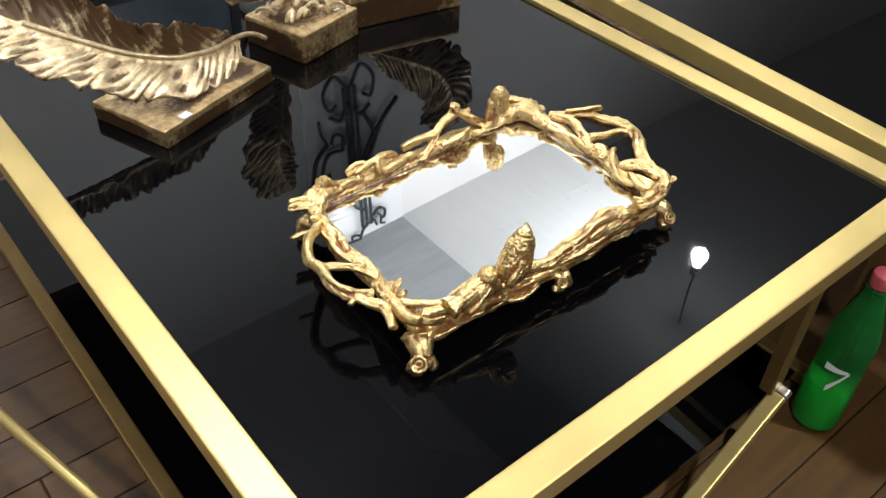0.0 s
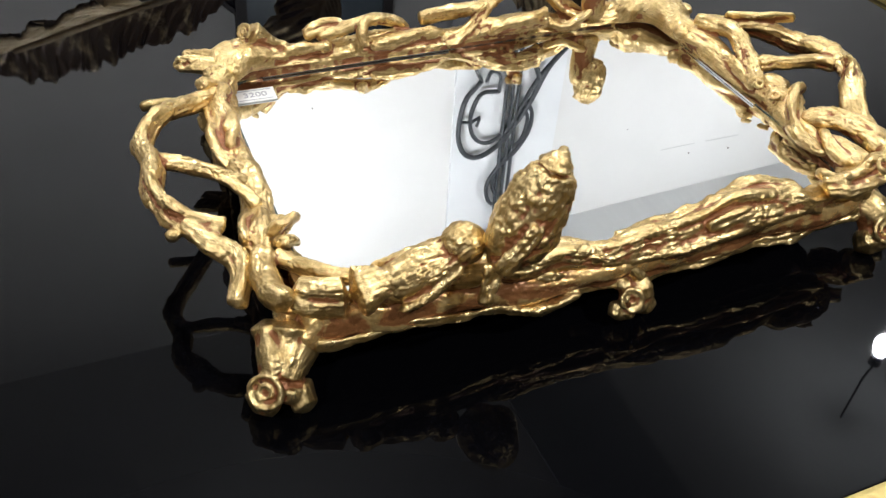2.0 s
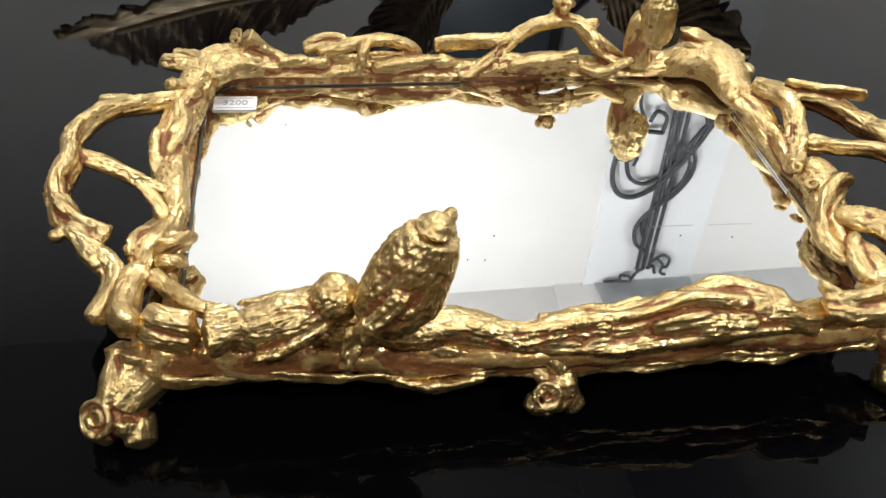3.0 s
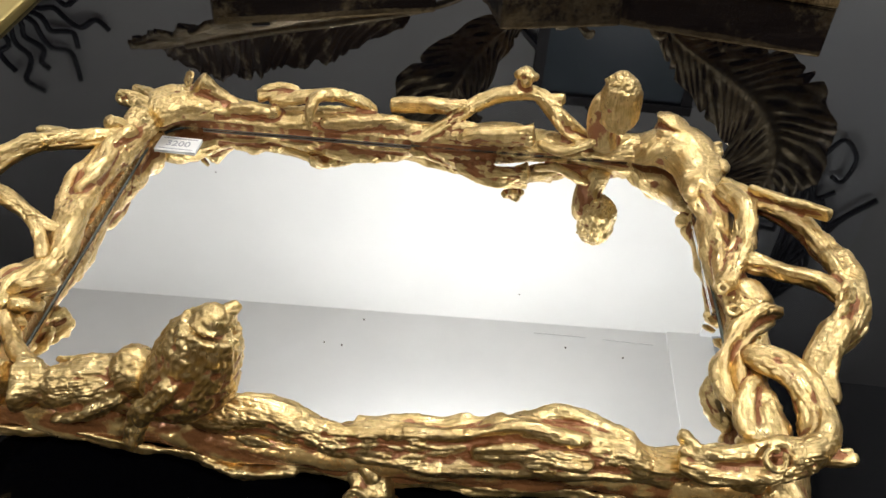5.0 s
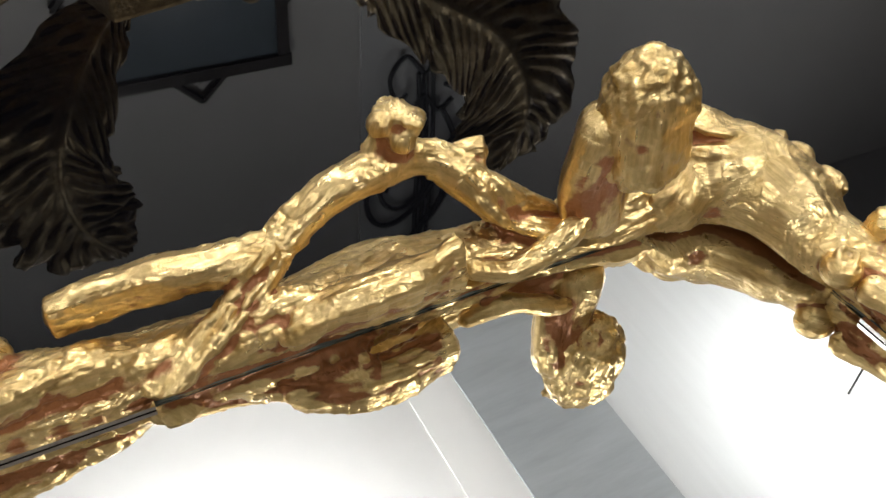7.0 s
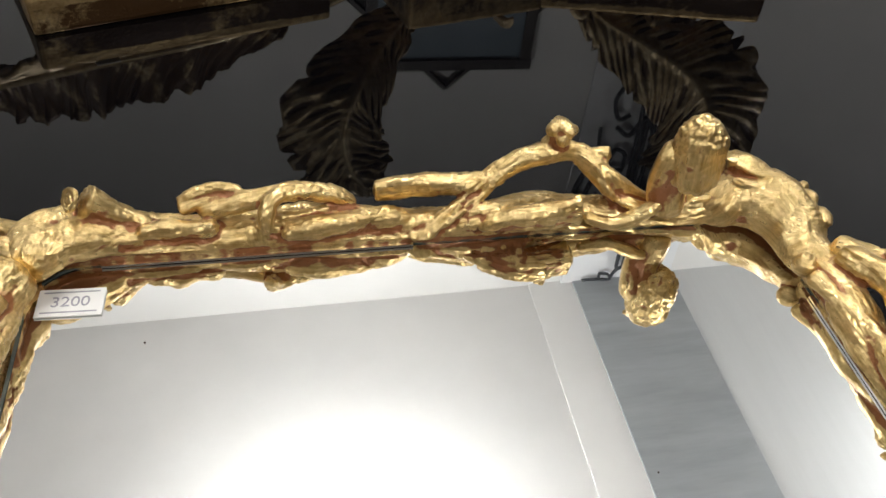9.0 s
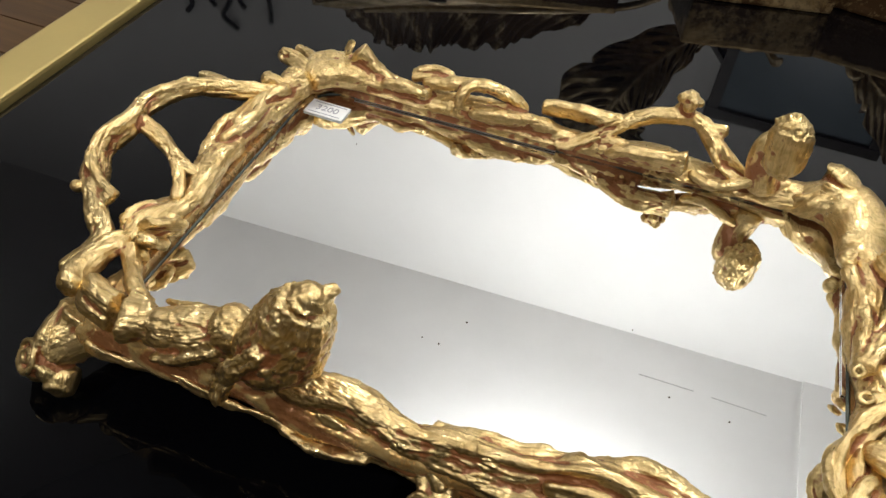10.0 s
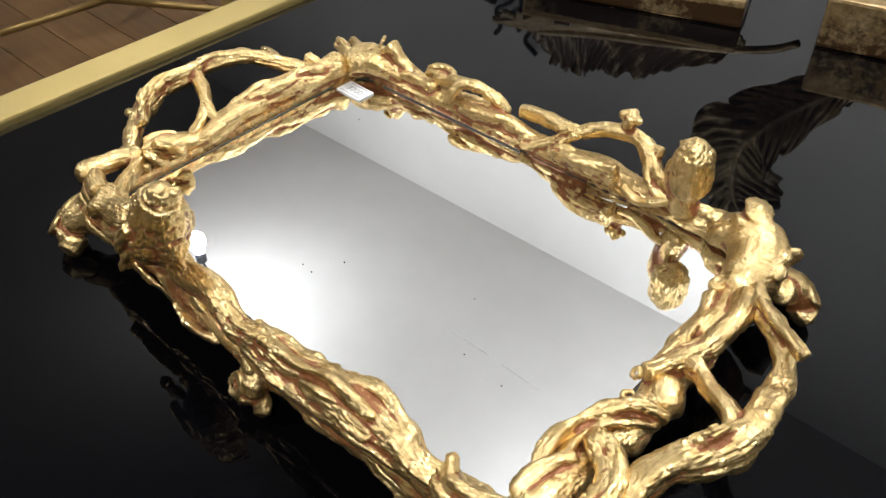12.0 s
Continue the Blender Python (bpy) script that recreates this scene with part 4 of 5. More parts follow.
g.tube((0.000, -0.1230, 0.0340, 0.0046), (0.030, -0.1250, 0.0360, 0.0050), (0.062, -0.1250, 0.0380, 0.0052), (0.090, -0.1250, 0.0420, 0.0056), (0.115, -0.1230, 0.0390, 0.0046), (0.135, -0.1200, 0.0350, 0.0040), bark=0.12)
g.tube((0.050, -0.1240, 0.0450, 0.0036), (0.075, -0.1245, 0.0490, 0.0040), (0.100, -0.1245, 0.0470, 0.0036), bark=0.12)
g.tube((0.006, -0.1220, 0.0320, 0.0046), (0.010, -0.1260, 0.0270, 0.0046), (0.0118, -0.1285, 0.0235, 0.0042), blunt=(0.4, 0.12), bark=0.08)
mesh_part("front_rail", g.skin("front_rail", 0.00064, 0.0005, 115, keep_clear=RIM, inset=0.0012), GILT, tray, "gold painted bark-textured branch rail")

# handles
g = Gnarl(16)
g.tube((-0.158, 0.071, 0.0460, 0.0066), (-0.172, 0.0625, 0.0500, 0.0060), (-0.190, 0.046, 0.0560, 0.0058), (-0.2030, 0.029, 0.0590, 0.0062), (-0.2080, 0.013, 0.0590, 0.0066), (-0.2075, -0.004, 0.0570, 0.0066), (-0.2085, -0.020, 0.0555, 0.0064),
       (-0.2055, -0.034, 0.0540, 0.0066), (-0.1990, -0.0475, 0.0510, 0.0066), (-0.1890, -0.0585, 0.0460, 0.0062), (-0.1810, -0.0680, 0.0425, 0.0062), (-0.1795, -0.0780, 0.0410, 0.0060), (-0.1825, -0.0870, 0.0380, 0.0056), (-0.1850, -0.0935, 0.0355, 0.0046), bark=0.09, blunt=(0.4, 0.15), slim=0.95)
g.tube((-0.180, 0.0560, 0.0530, 0.0044), (-0.192, 0.0590, 0.0540, 0.0036), (-0.2035, 0.0600, 0.0538, 0.0038), blunt=(0.4, 0.15), bark=0.08)
g.tube((-0.2105, -0.0165, 0.0605, 0.0040), (-0.2085, -0.0310, 0.0590, 0.0058), (-0.2010, -0.0445, 0.0560, 0.0062), (-0.1905, -0.0515, 0.0540, 0.0050), (-0.1815, -0.0555, 0.0523, 0.0044), blunt=(0.2, 0.10), bark=0.20, twist=90)
g.lump(-0.2050, -0.0520, 0.0500, 0.0034, 0.0030, 0.0034)
g.tube((-0.2075, 0.002, 0.0565, 0.0062), (-0.1985, -0.001, 0.0555, 0.0052), (-0.1870, -0.005, 0.0530, 0.0050), (-0.1750, -0.0120, 0.0500, 0.0050), (-0.1655, -0.0135, 0.0475, 0.0044), (-0.1570, -0.0115, 0.0445, 0.0040), blunt=(0.4, 0.2), bark=0.08)
g.tube((-0.1770, -0.0110, 0.0500, 0.0044), (-0.1680, -0.0220, 0.0465, 0.0042), (-0.1605, -0.0345, 0.0430, 0.0042), bark=0.08)
mesh_part("handle", g.skin("handle", 0.00064, 0.0004, 130), GILT, tray, "looping gold painted twig handle")
g = Gnarl(17)
g.tube((0.182, 0.073, 0.0520, 0.0082), (0.1930, 0.0580, 0.0560, 0.0072), (0.2040, 0.0465, 0.0585, 0.0070), (0.2145, 0.0340, 0.0595, 0.0070), (0.2225, 0.0190, 0.0600, 0.0074), (0.2265, -0.0005, 0.0620, 0.0076), (0.2275, -0.0160, 0.0645, 0.0078),
       (0.2255, -0.0280, 0.0650, 0.0080), (0.2200, -0.0410, 0.0630, 0.0082), (0.2115, -0.0545, 0.0595, 0.0082), (0.2060, -0.0650, 0.0550, 0.0074), (0.2055, -0.0740, 0.0530, 0.0056), (0.2082, -0.0810, 0.0515, 0.0032), bark=0.11, blunt=(0.4, 0.3), slim=0.95)
g.tube((0.1930, 0.0550, 0.0640, 0.0048), (0.2050, 0.0430, 0.0670, 0.0046), (0.2160, 0.0330, 0.0710, 0.0046), (0.2255, 0.0245, 0.0745, 0.0044), blunt=(0.4, 0.12), bark=0.14)
g.tube((0.1830, 0.0040, 0.0550, 0.0066), (0.1930, 0.0000, 0.0570, 0.0056), (0.2020, -0.0070, 0.0590, 0.0052), (0.2105, -0.0130, 0.0620, 0.0054), (0.2180, -0.0195, 0.0640, 0.0060), (0.2230, -0.0270, 0.0640, 0.0060), bark=0.08)
g.tube((0.2210, -0.0260, 0.0680, 0.0060), (0.2170, -0.0400, 0.0660, 0.0066), (0.2110, -0.0530, 0.0620, 0.0056), bark=0.24, twist=140)
g.tube((0.2270, -0.0150, 0.0660, 0.0054), (0.2340, -0.0205, 0.0670, 0.0040), blunt=(0.4, 0.2), bark=0.14)
mesh_part("handle", g.skin("handle", 0.00064, 0.0004, 130), GILT, tray, "looping gold painted twig handle")


# feet
def foot(seed, x, y, ox, oy, big=1.0):
    """A root-like foot under the point (x, y), its toes spread towards (ox, oy)."""
    g = Gnarl(seed, (0.0, 0.0, TOP - TRAY_Z))
    px, py = -oy, ox
    for s, w in ((-1, 0.0080), (1, 0.0080), (0, 0.0115)):
        g.tube((x - 0.018 * ox + 0.012 * s * px, y - 0.018 * oy + 0.012 * s * py, 0.0335, w * 1.0 * big), (x - 0.012 * ox + 0.009 * s * px, y - 0.012 * oy + 0.009 * s * py, 0.0275, w * 0.9 * big),
               (x + 0.003 * ox + 0.003 * s * px, y + 0.003 * oy + 0.003 * s * py, 0.021, w * 0.88 * big), (x + 0.006 * ox + 0.003 * s * px, y + 0.006 * oy + 0.003 * s * py, 0.009, w * 0.95 * big), bark=0.04, blunt=(0.2, 0.35), slim=0.95)
    for s in (-1, 1):
        cx, cy = x + 0.003 * ox + 0.005 * s * px, y + 0.003 * oy + 0.005 * s * py
        r = 0.0088 if s < 0 else 0.0066
        ex, ey = x + 0.011 * ox * big + 0.0115 * s * px * big, y + 0.011 * oy * big + 0.0115 * s * py * big
        g.tube((cx, cy, 0.015, r * big), ((cx + ex) / 2, (cy + ey) / 2, 0.0085, r * 0.95 * big), (ex, ey, 0.0050, r * 0.86 * big), blunt=(0.4, 0.10), bark=0.07, slim=0.95)
    kx, ky = x + 0.0115 * ox * big - 0.0060 * px, y + 0.0115 * oy * big - 0.0060 * py
    g.ring(kx, ky, 0.0195, (ox - 0.4 * px, oy - 0.4 * py, 0.75), 0.0066 * big, 0.0019)
    g.ring(kx, ky, 0.0200, (ox - 0.4 * px, oy - 0.4 * py, 0.75), 0.0028 * big, 0.0013)
    return mesh_part("foot", g.skin("foot", 0.0008, 0.0004, 120, gold=-0.10, plates=0.0002, fine=0.0002), GILT, tray, "knotty root-shaped foot, gold over brown")


foot(21, -0.1722, -0.1190, -0.40, -0.92, 1.16)
foot(22, 0.013, -0.121, 0.1, -1.0, 0.86)
foot(23, 0.189, -0.1155, 0.3, -0.95, 1.10)
foot(24, 0.186, 0.126, 0.6, 0.8, 1.1)
foot(25, -0.152, 0.112, -0.5, 0.85, 1.0)


# birds
def bird_front():
    g = Gnarl(31, (0.0030, 0.0015, -0.0030))
    g.tube((-0.0740, -0.1220, 0.0540, 0.0080), (-0.0685, -0.1225, 0.0640, 0.0138), (-0.0620, -0.1220, 0.0755, 0.0168), (-0.0565, -0.1212, 0.0870, 0.0160), (-0.0520, -0.1205, 0.0970, 0.0136), (-0.0490, -0.1198, 0.1055, 0.0110), (-0.0475, -0.1195, 0.1125, 0.0074), bark=0.025, blunt=(0.6, 0.6), sides=28, wander=0.03, slim=0.97)
    g.lump(-0.0545, -0.1210, 0.0760, 0.0118, 0.0125, 0.0165)
    g.tube((-0.0460, -0.1175, 0.1075, 0.0050), (-0.0425, -0.1150, 0.1080, 0.0030), (-0.0400, -0.1132, 0.1065, 0.0012), bark=0.02, blunt=(0.5, 0.4), sides=14, wander=0.0)
    g.tube((-0.0610, -0.1350, 0.0860, 0.0040), (-0.0690, -0.1370, 0.0765, 0.0046), (-0.0760, -0.1365, 0.0690, 0.0046), (-0.0800, -0.1355, 0.0635, 0.0040), bark=0.10, blunt=(0.5, 0.15), sides=16)
    g.tube((-0.0680, -0.1080, 0.0620, 0.0050), (-0.0580, -0.1055, 0.0740, 0.0056), (-0.0510, -0.1080, 0.0870, 0.0046), bark=0.10, sides=16)
    g.tube((-0.0780, -0.1290, 0.0640, 0.0044), (-0.0815, -0.1325, 0.0555, 0.0046), (-0.0855, -0.1350, 0.0455, 0.0042), bark=0.12, blunt=(0.4, 0.1))
    mesh_part("bird", g.skin("bird", 0.0007, 0.0006, 190, gold=0.0, scales=0.0007, plates=0.0004), GILT, tray, "small perched bird figure in gold paint")
    g = Gnarl(32, (0.0020, 0.0010, -0.0025))
    g.lump(-0.0860, -0.1125, 0.0645, 0.0108, 0.0105, 0.0104)
    g.tube((-0.084, -0.1115, 0.060, 0.0095), (-0.098, -0.1125, 0.056, 0.0108), (-0.114, -0.1135, 0.0525, 0.0106), (-0.128, -0.1145, 0.050, 0.0098), bark=0.04, sides=24, wander=0.03, slim=0.95)
    g.tube((-0.088, -0.1045, 0.060, 0.0052), (-0.103, -0.1030, 0.0570, 0.0042), (-0.117, -0.1022, 0.0540, 0.0034), (-0.1275, -0.1018, 0.0515, 0.0018), bark=0.08, sides=14)
    g.tube((-0.088, -0.118, 0.057, 0.0060), (-0.101, -0.1225, 0.0510, 0.0056), (-0.113, -0.1245, 0.0460, 0.0040), (-0.1220, -0.1246, 0.0430, 0.0018), bark=0.10, sides=14)
    mesh_part("bird", g.skin("bird", 0.0007, 0.0004, 150, gold=0.06, scales=0.0005), GILT, tray, "crouching bird figure with folded wings in gold paint")


def bird_back():
    g = Gnarl(33, (0.0042, 0.0020, -0.0010))
    g.tube((0.1205, 0.0985, 0.0640, 0.0070), (0.1202, 0.0990, 0.0700, 0.0104), (0.1192, 0.1000, 0.0790, 0.0116), (0.1185, 0.1002, 0.0880, 0.0114), (0.1178, 0.1000, 0.0960, 0.0098), (0.1175, 0.1000, 0.1030, 0.0072), bark=0.025, blunt=(0.5, 0.55), sides=28, wander=0.03, slim=0.98)
    g.tube((0.1140, 0.1005, 0.0970, 0.0042), (0.1098, 0.1015, 0.0962, 0.0026), (0.1070, 0.1020, 0.0950, 0.0012), bark=0.02, blunt=(0.5, 0.4), sides=14, wander=0.0)
    mesh_part("bird", g.skin("bird", 0.0007, 0.0006, 190, gold=0.10, scales=0.0006, plates=0.0005), GILT, tray, "small perched bird figure in gold paint")
    g = Gnarl(34, (0.0010, 0.0020, -0.0010))
    g.tube((0.1165, 0.1030, 0.0880, 0.0066), (0.1158, 0.1038, 0.0790, 0.0086), (0.1165, 0.1065, 0.0670, 0.0084), (0.1185, 0.1085, 0.0560, 0.0094), (0.1195, 0.1100, 0.0450, 0.0100), bark=0.05, slim=0.97)
    g.tube((0.1200, 0.1080, 0.0500, 0.0050), (0.1290, 0.1100, 0.0520, 0.0050), (0.1380, 0.1120, 0.0500, 0.0050), bark=0.05)
    mesh_part("perch", g.skin("perch", 0.0008, 0.0004, 90, gold=-0.20, fine=0.00015, plates=0.0), GILT, tray, "smooth brown branch stub under the bird")


bird_front()
bird_back()

# price tag lying on the mirror
tag = empty("price_tag", label="small white paper price tag lying on the mirror", category="price tag")
tag.matrix_basis = Matrix.Translation((0, 0, TRAY_Z)) @ SEAT @ pose(-0.1345, 0.0855, MZ, 0, 0, -2)
bm = bmesh.new()
box(bm, -0.0125, 0.0125, -0.0072, 0.0072, 0.0004, 0.0010)
card = part("card", bm, PAPER, tag)
for y in (-0.0052, 0.0054):
    part("ruled_line", box(bmesh.new(), -0.0105, 0.0105, y - 0.0003, y + 0.0003, 0.0010, 0.00115), INK, card)
fc = bpy.data.curves.new("figures", "FONT")
fc.body, fc.size, fc.extrude, fc.align_x, fc.align_y = "3200", 0.0075, 0.00008, "CENTER", "CENTER"
tmp = bpy.data.objects.new("figures", fc)
scene.collection.objects.link(tmp)
me = bpy.data.meshes.new_from_object(tmp.evaluated_get(bpy.context.evaluated_depsgraph_get()))
bpy.data.objects.remove(tmp)
fig = mesh_part("figures", me, INK, card, smooth=False)
fig.matrix_basis = pose(0, 0, 0.0011)


# ---- feather sculptures ----
BARBS = 46.0


def feather_mesh(name, rachis, side, rise, width, seed, curl=0.3, notch=0.3, curl_back=None, lobes=None):
    """A plume along rachis rows (x, y, z, half width); side: the way across it; rise: the way its edges lift."""
    rng = np.random.default_rng(seed)
    line, half = spline(rachis, 0.0016)
    n, k = len(line), 41
    u = np.linspace(0, 1, n)
    v = np.linspace(-1, 1, k)
    side, rise = np.array(side, float), np.array(rise, float)
    tan = np.gradient(line, axis=0)
    tan /= np.linalg.norm(tan, axis=1, keepdims=True)
    across = np.cross(np.cross(tan, side), tan)
    across /= np.linalg.norm(across, axis=1, keepdims=True) + 1e-9
    lift = np.cross(across, tan)
    flip = np.sign((lift @ rise))
    lift *= np.where(flip == 0, 1, flip)[:, None]
    co = np.empty((n, k, 3))
    splits = [np.sort(rng.uniform(0.08, 0.95, 7)) for _ in range(2)]
    for i in range(n):
        for_edge = [1.0, 1.0]
        for s in (0, 1):
            d = np.min(np.abs(splits[s] - u[i]))
            for_edge[s] = 1 - notch * math.exp(-((d / 0.007) ** 2)) - 0.09 * abs(math.sin(u[i] * 24 + s)) ** 3
        for j in range(k):
            a = abs(v[j])
            e = for_edge[1 if v[j] > 0 else 0]
            w = half[i] * (1 - (1 - e) * a**3)
            if lobes and v[j] > 0:
                w *= float(np.interp(u[i] * (len(lobes) - 1), range(len(lobes)), lobes))
            back = -0.55 * a**1.2 * half[i]
            ridge = 0.0036 * math.sin(u[i] * BARBS + a * 5 + 1.5 * math.sin(u[i] * 23)) * a + 0.0015 * math.sin(u[i] * 150 - a * 11 + 2 * math.sin(u[i] * 31)) * min(1, 4 * a) + 0.0005 * math.sin(u[i] * 420 - a * 16 + 3 * math.sin(u[i] * 27)) * min(1, 3 * a)
            dish = (curl if v[j] < 0 or curl_back is None else curl_back) * half[i] * a**1.5 + (0.0030 * math.exp(-((a / 0.07) ** 2)))
            co[i, j] = line[i] + across[i] * v[j] * w - tan[i] * back + lift[i] * (dish + ridge)
    thick = 0.0038
    under = co - lift[:, None] * thick
    verts = np.concatenate([co.reshape(-1, 3), under.reshape(-1, 3)])
    m = n * k
    faces = []
    for i in range(n - 1):
        for j in range(k - 1):
            a = i * k + j
            faces.append((a, a + 1, a + 1 + k, a + k))
            faces.append((m + a, m + a + k, m + a + 1 + k, m + a + 1))
    rim = [i for i in range(k)] + [i * k + k - 1 for i in range(1, n)] + [(n - 1) * k + j for j in range(k - 2, -1, -1)] + [i * k for i in range(n - 2, 0, -1)]
    for a, b in zip(rim, rim[1:] + rim[:1]):
        faces.append((b, a, a + m, b + m))
    me = bpy.data.meshes.new(name)
    me.from_pydata(verts.tolist(), [], faces)
    gilt = np.empty((2, n, k))
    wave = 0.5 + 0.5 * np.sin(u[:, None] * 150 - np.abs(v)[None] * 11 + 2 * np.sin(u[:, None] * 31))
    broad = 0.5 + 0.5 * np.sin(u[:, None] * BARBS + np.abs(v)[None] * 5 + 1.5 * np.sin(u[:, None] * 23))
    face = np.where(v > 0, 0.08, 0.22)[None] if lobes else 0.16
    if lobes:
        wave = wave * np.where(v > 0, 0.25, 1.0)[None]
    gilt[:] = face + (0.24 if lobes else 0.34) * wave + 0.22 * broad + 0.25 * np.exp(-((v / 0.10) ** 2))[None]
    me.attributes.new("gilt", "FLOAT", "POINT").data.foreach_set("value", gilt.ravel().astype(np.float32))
    return me


def block(parent, w, d, h, seed):
    bm = box(bmesh.new(), -w / 2, w / 2, -d / 2, d / 2, 0, h, 0.003)
    bmesh.ops.subdivide_edges(bm, edges=bm.edges[:], cuts=6, use_grid_fill=True)
    for vtx in bm.verts:
        q = noise.noise(vtx.co * 45 + Vector((seed, 0, 0)))
        if vtx.co.z > 0.001:
            vtx.co += Vector((0.0009 * q, 0.0009 * noise.noise(vtx.co * 60), 0.0008 * q))
    ob = part("block_base", bm, BLOCK, parent, "distressed antique gold block", smooth=False)
    me = ob.data
    vals = np.array([0.25 + 0.25 * noise.noise(v.co * 14 + Vector((0, seed, 0))) + (0.28 if abs(abs(v.co.x) - w / 2) < 0.004 and abs(v.co.z - h) < 0.006 or abs(abs(v.co.y) - d / 2) < 0.004 and abs(v.co.z - h) < 0.006 else 0) for v in me.vertices])
    me.attributes.new("gilt", "FLOAT", "POINT").data.foreach_set("value", vals.astype(np.float32))
    return ob


FEATHER_TAGS = dict(category="sculpture", group="feather sculptures")
f1 = empty("feather_sculpture", -0.126, 0.464, TOP, rz=19.6, label="antique gold feather dish lying on a low block base", **FEATHER_TAGS)
block(f1, 0.208, 0.132, 0.026, 1)


def local(base, rot, *rows):
    out = []
    r = Matrix.Rotation(radians(-rot), 3, "Z")
    for x, y, z, w in rows:
        q = r @ Vector((x - base[0], y - base[1], 0))
        out.append((q.x, q.y, z, w))
    return out


def local_way(rot, way):
    return tuple(Matrix.Rotation(radians(-rot), 3, "Z") @ Vector(way))


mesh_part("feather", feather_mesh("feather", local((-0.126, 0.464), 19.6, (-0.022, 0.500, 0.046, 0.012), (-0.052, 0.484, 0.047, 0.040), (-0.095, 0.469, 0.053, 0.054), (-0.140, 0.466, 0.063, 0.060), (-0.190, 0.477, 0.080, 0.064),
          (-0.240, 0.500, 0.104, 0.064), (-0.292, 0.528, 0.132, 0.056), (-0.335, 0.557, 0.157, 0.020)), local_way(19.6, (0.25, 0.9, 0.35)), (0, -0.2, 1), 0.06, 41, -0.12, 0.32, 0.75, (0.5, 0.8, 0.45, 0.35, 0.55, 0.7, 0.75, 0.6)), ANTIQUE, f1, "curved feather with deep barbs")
bm = bent(bmesh.new(), [p[:3] for p in local((-0.126, 0.464), 19.6, (0.026, 0.506, 0.030, 0), (0.004, 0.506, 0.044, 0), (-0.03, 0.494, 0.052, 0), (-0.070, 0.476, 0.055, 0), (-0.105, 0.468, 0.0605, 0), (-0.140, 0.466, 0.068, 0), (-0.190, 0.477, 0.085, 0), (-0.240, 0.500, 0.109, 0), (-0.292, 0.528, 0.136, 0))], 0.0040, 0.004, 10)
stem = part("quill", bm, ANTIQUE, f1, smooth=True)
stem.data.attributes.new("gilt", "FLOAT", "POINT").data.foreach_set("value", np.full(len(stem.data.vertices), 0.6, np.float32))


def curls(parent, seed, w, d, h, count):
    """Curled leaf scrolls crowding the top of a block."""
    rng = np.random.default_rng(seed)
    for i in range(count):
        g = Gnarl(seed + i)
        x, y, a = rng.uniform(-w / 2 + 0.015, w / 2 - 0.015), rng.uniform(-d / 2 + 0.008, d / 2 - 0.012), rng.uniform(0, 6.28)
        c, s, L = math.cos(a), math.sin(a), rng.uniform(0.014, 0.024)
        g.tube((x, y, h - 0.002, 0.005), (x + L * 0.5 * c, y + L * 0.5 * s, h + 0.010, 0.0058), (x + L * c, y + L * s, h + 0.013, 0.0050), (x + L * 1.3 * c, y + L * 1.3 * s, h + 0.006, 0.003), bark=0.14, sides=12)
        mesh_part("leaf_scroll", g.skin("leaf_scroll", 0.0014, 0.0004, 110), ANTIQUE, parent)


f2 = empty("feather_sculpture", 0.102, 0.526, TOP, rz=16, label="antique gold upright feather on a square block base", **FEATHER_TAGS)
block(f2, 0.126, 0.118, 0.045, 2)
curls(f2, 51, 0.126, 0.118, 0.044, 16)
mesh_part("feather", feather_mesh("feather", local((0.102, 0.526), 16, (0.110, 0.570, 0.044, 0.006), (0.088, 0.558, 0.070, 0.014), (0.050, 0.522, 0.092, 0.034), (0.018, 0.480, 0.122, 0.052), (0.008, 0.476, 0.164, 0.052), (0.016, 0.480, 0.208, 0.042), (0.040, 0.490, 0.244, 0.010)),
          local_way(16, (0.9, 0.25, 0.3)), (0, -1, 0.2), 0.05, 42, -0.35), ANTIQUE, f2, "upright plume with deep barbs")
f3 = empty("feather_sculpture", 0.287, 0.545, TOP, rz=-9, label="antique gold tall feather on a long block base", **FEATHER_TAGS)
block(f3, 0.205, 0.115, 0.052, 3)
curls(f3, 52, 0.205, 0.115, 0.051, 8)
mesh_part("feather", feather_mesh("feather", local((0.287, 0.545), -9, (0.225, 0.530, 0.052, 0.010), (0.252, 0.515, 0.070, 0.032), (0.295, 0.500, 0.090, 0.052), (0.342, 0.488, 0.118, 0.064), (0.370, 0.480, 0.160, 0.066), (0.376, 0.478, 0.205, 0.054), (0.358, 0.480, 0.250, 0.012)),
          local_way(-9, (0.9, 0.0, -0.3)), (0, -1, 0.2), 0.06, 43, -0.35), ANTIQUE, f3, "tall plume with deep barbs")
tag2 = empty("price_tag", -0.164, 0.386, TOP + 0.0275, rz=20, label="small white price label stuck on the block base", category="price tag")
part("card", box(bmesh.new(), -0.008, 0.008, -0.006, 0.006, 0, 0.0008), PAPER, tag2)
tag3 = empty("price_tag", 0.150, 0.503, TOP + 0.046, rz=16, label="small white price label on the block base", category="price tag")
part("card", box(bmesh.new(), -0.010, 0.010, -0.006, 0.006, 0, 0.0008), PAPER, tag3)


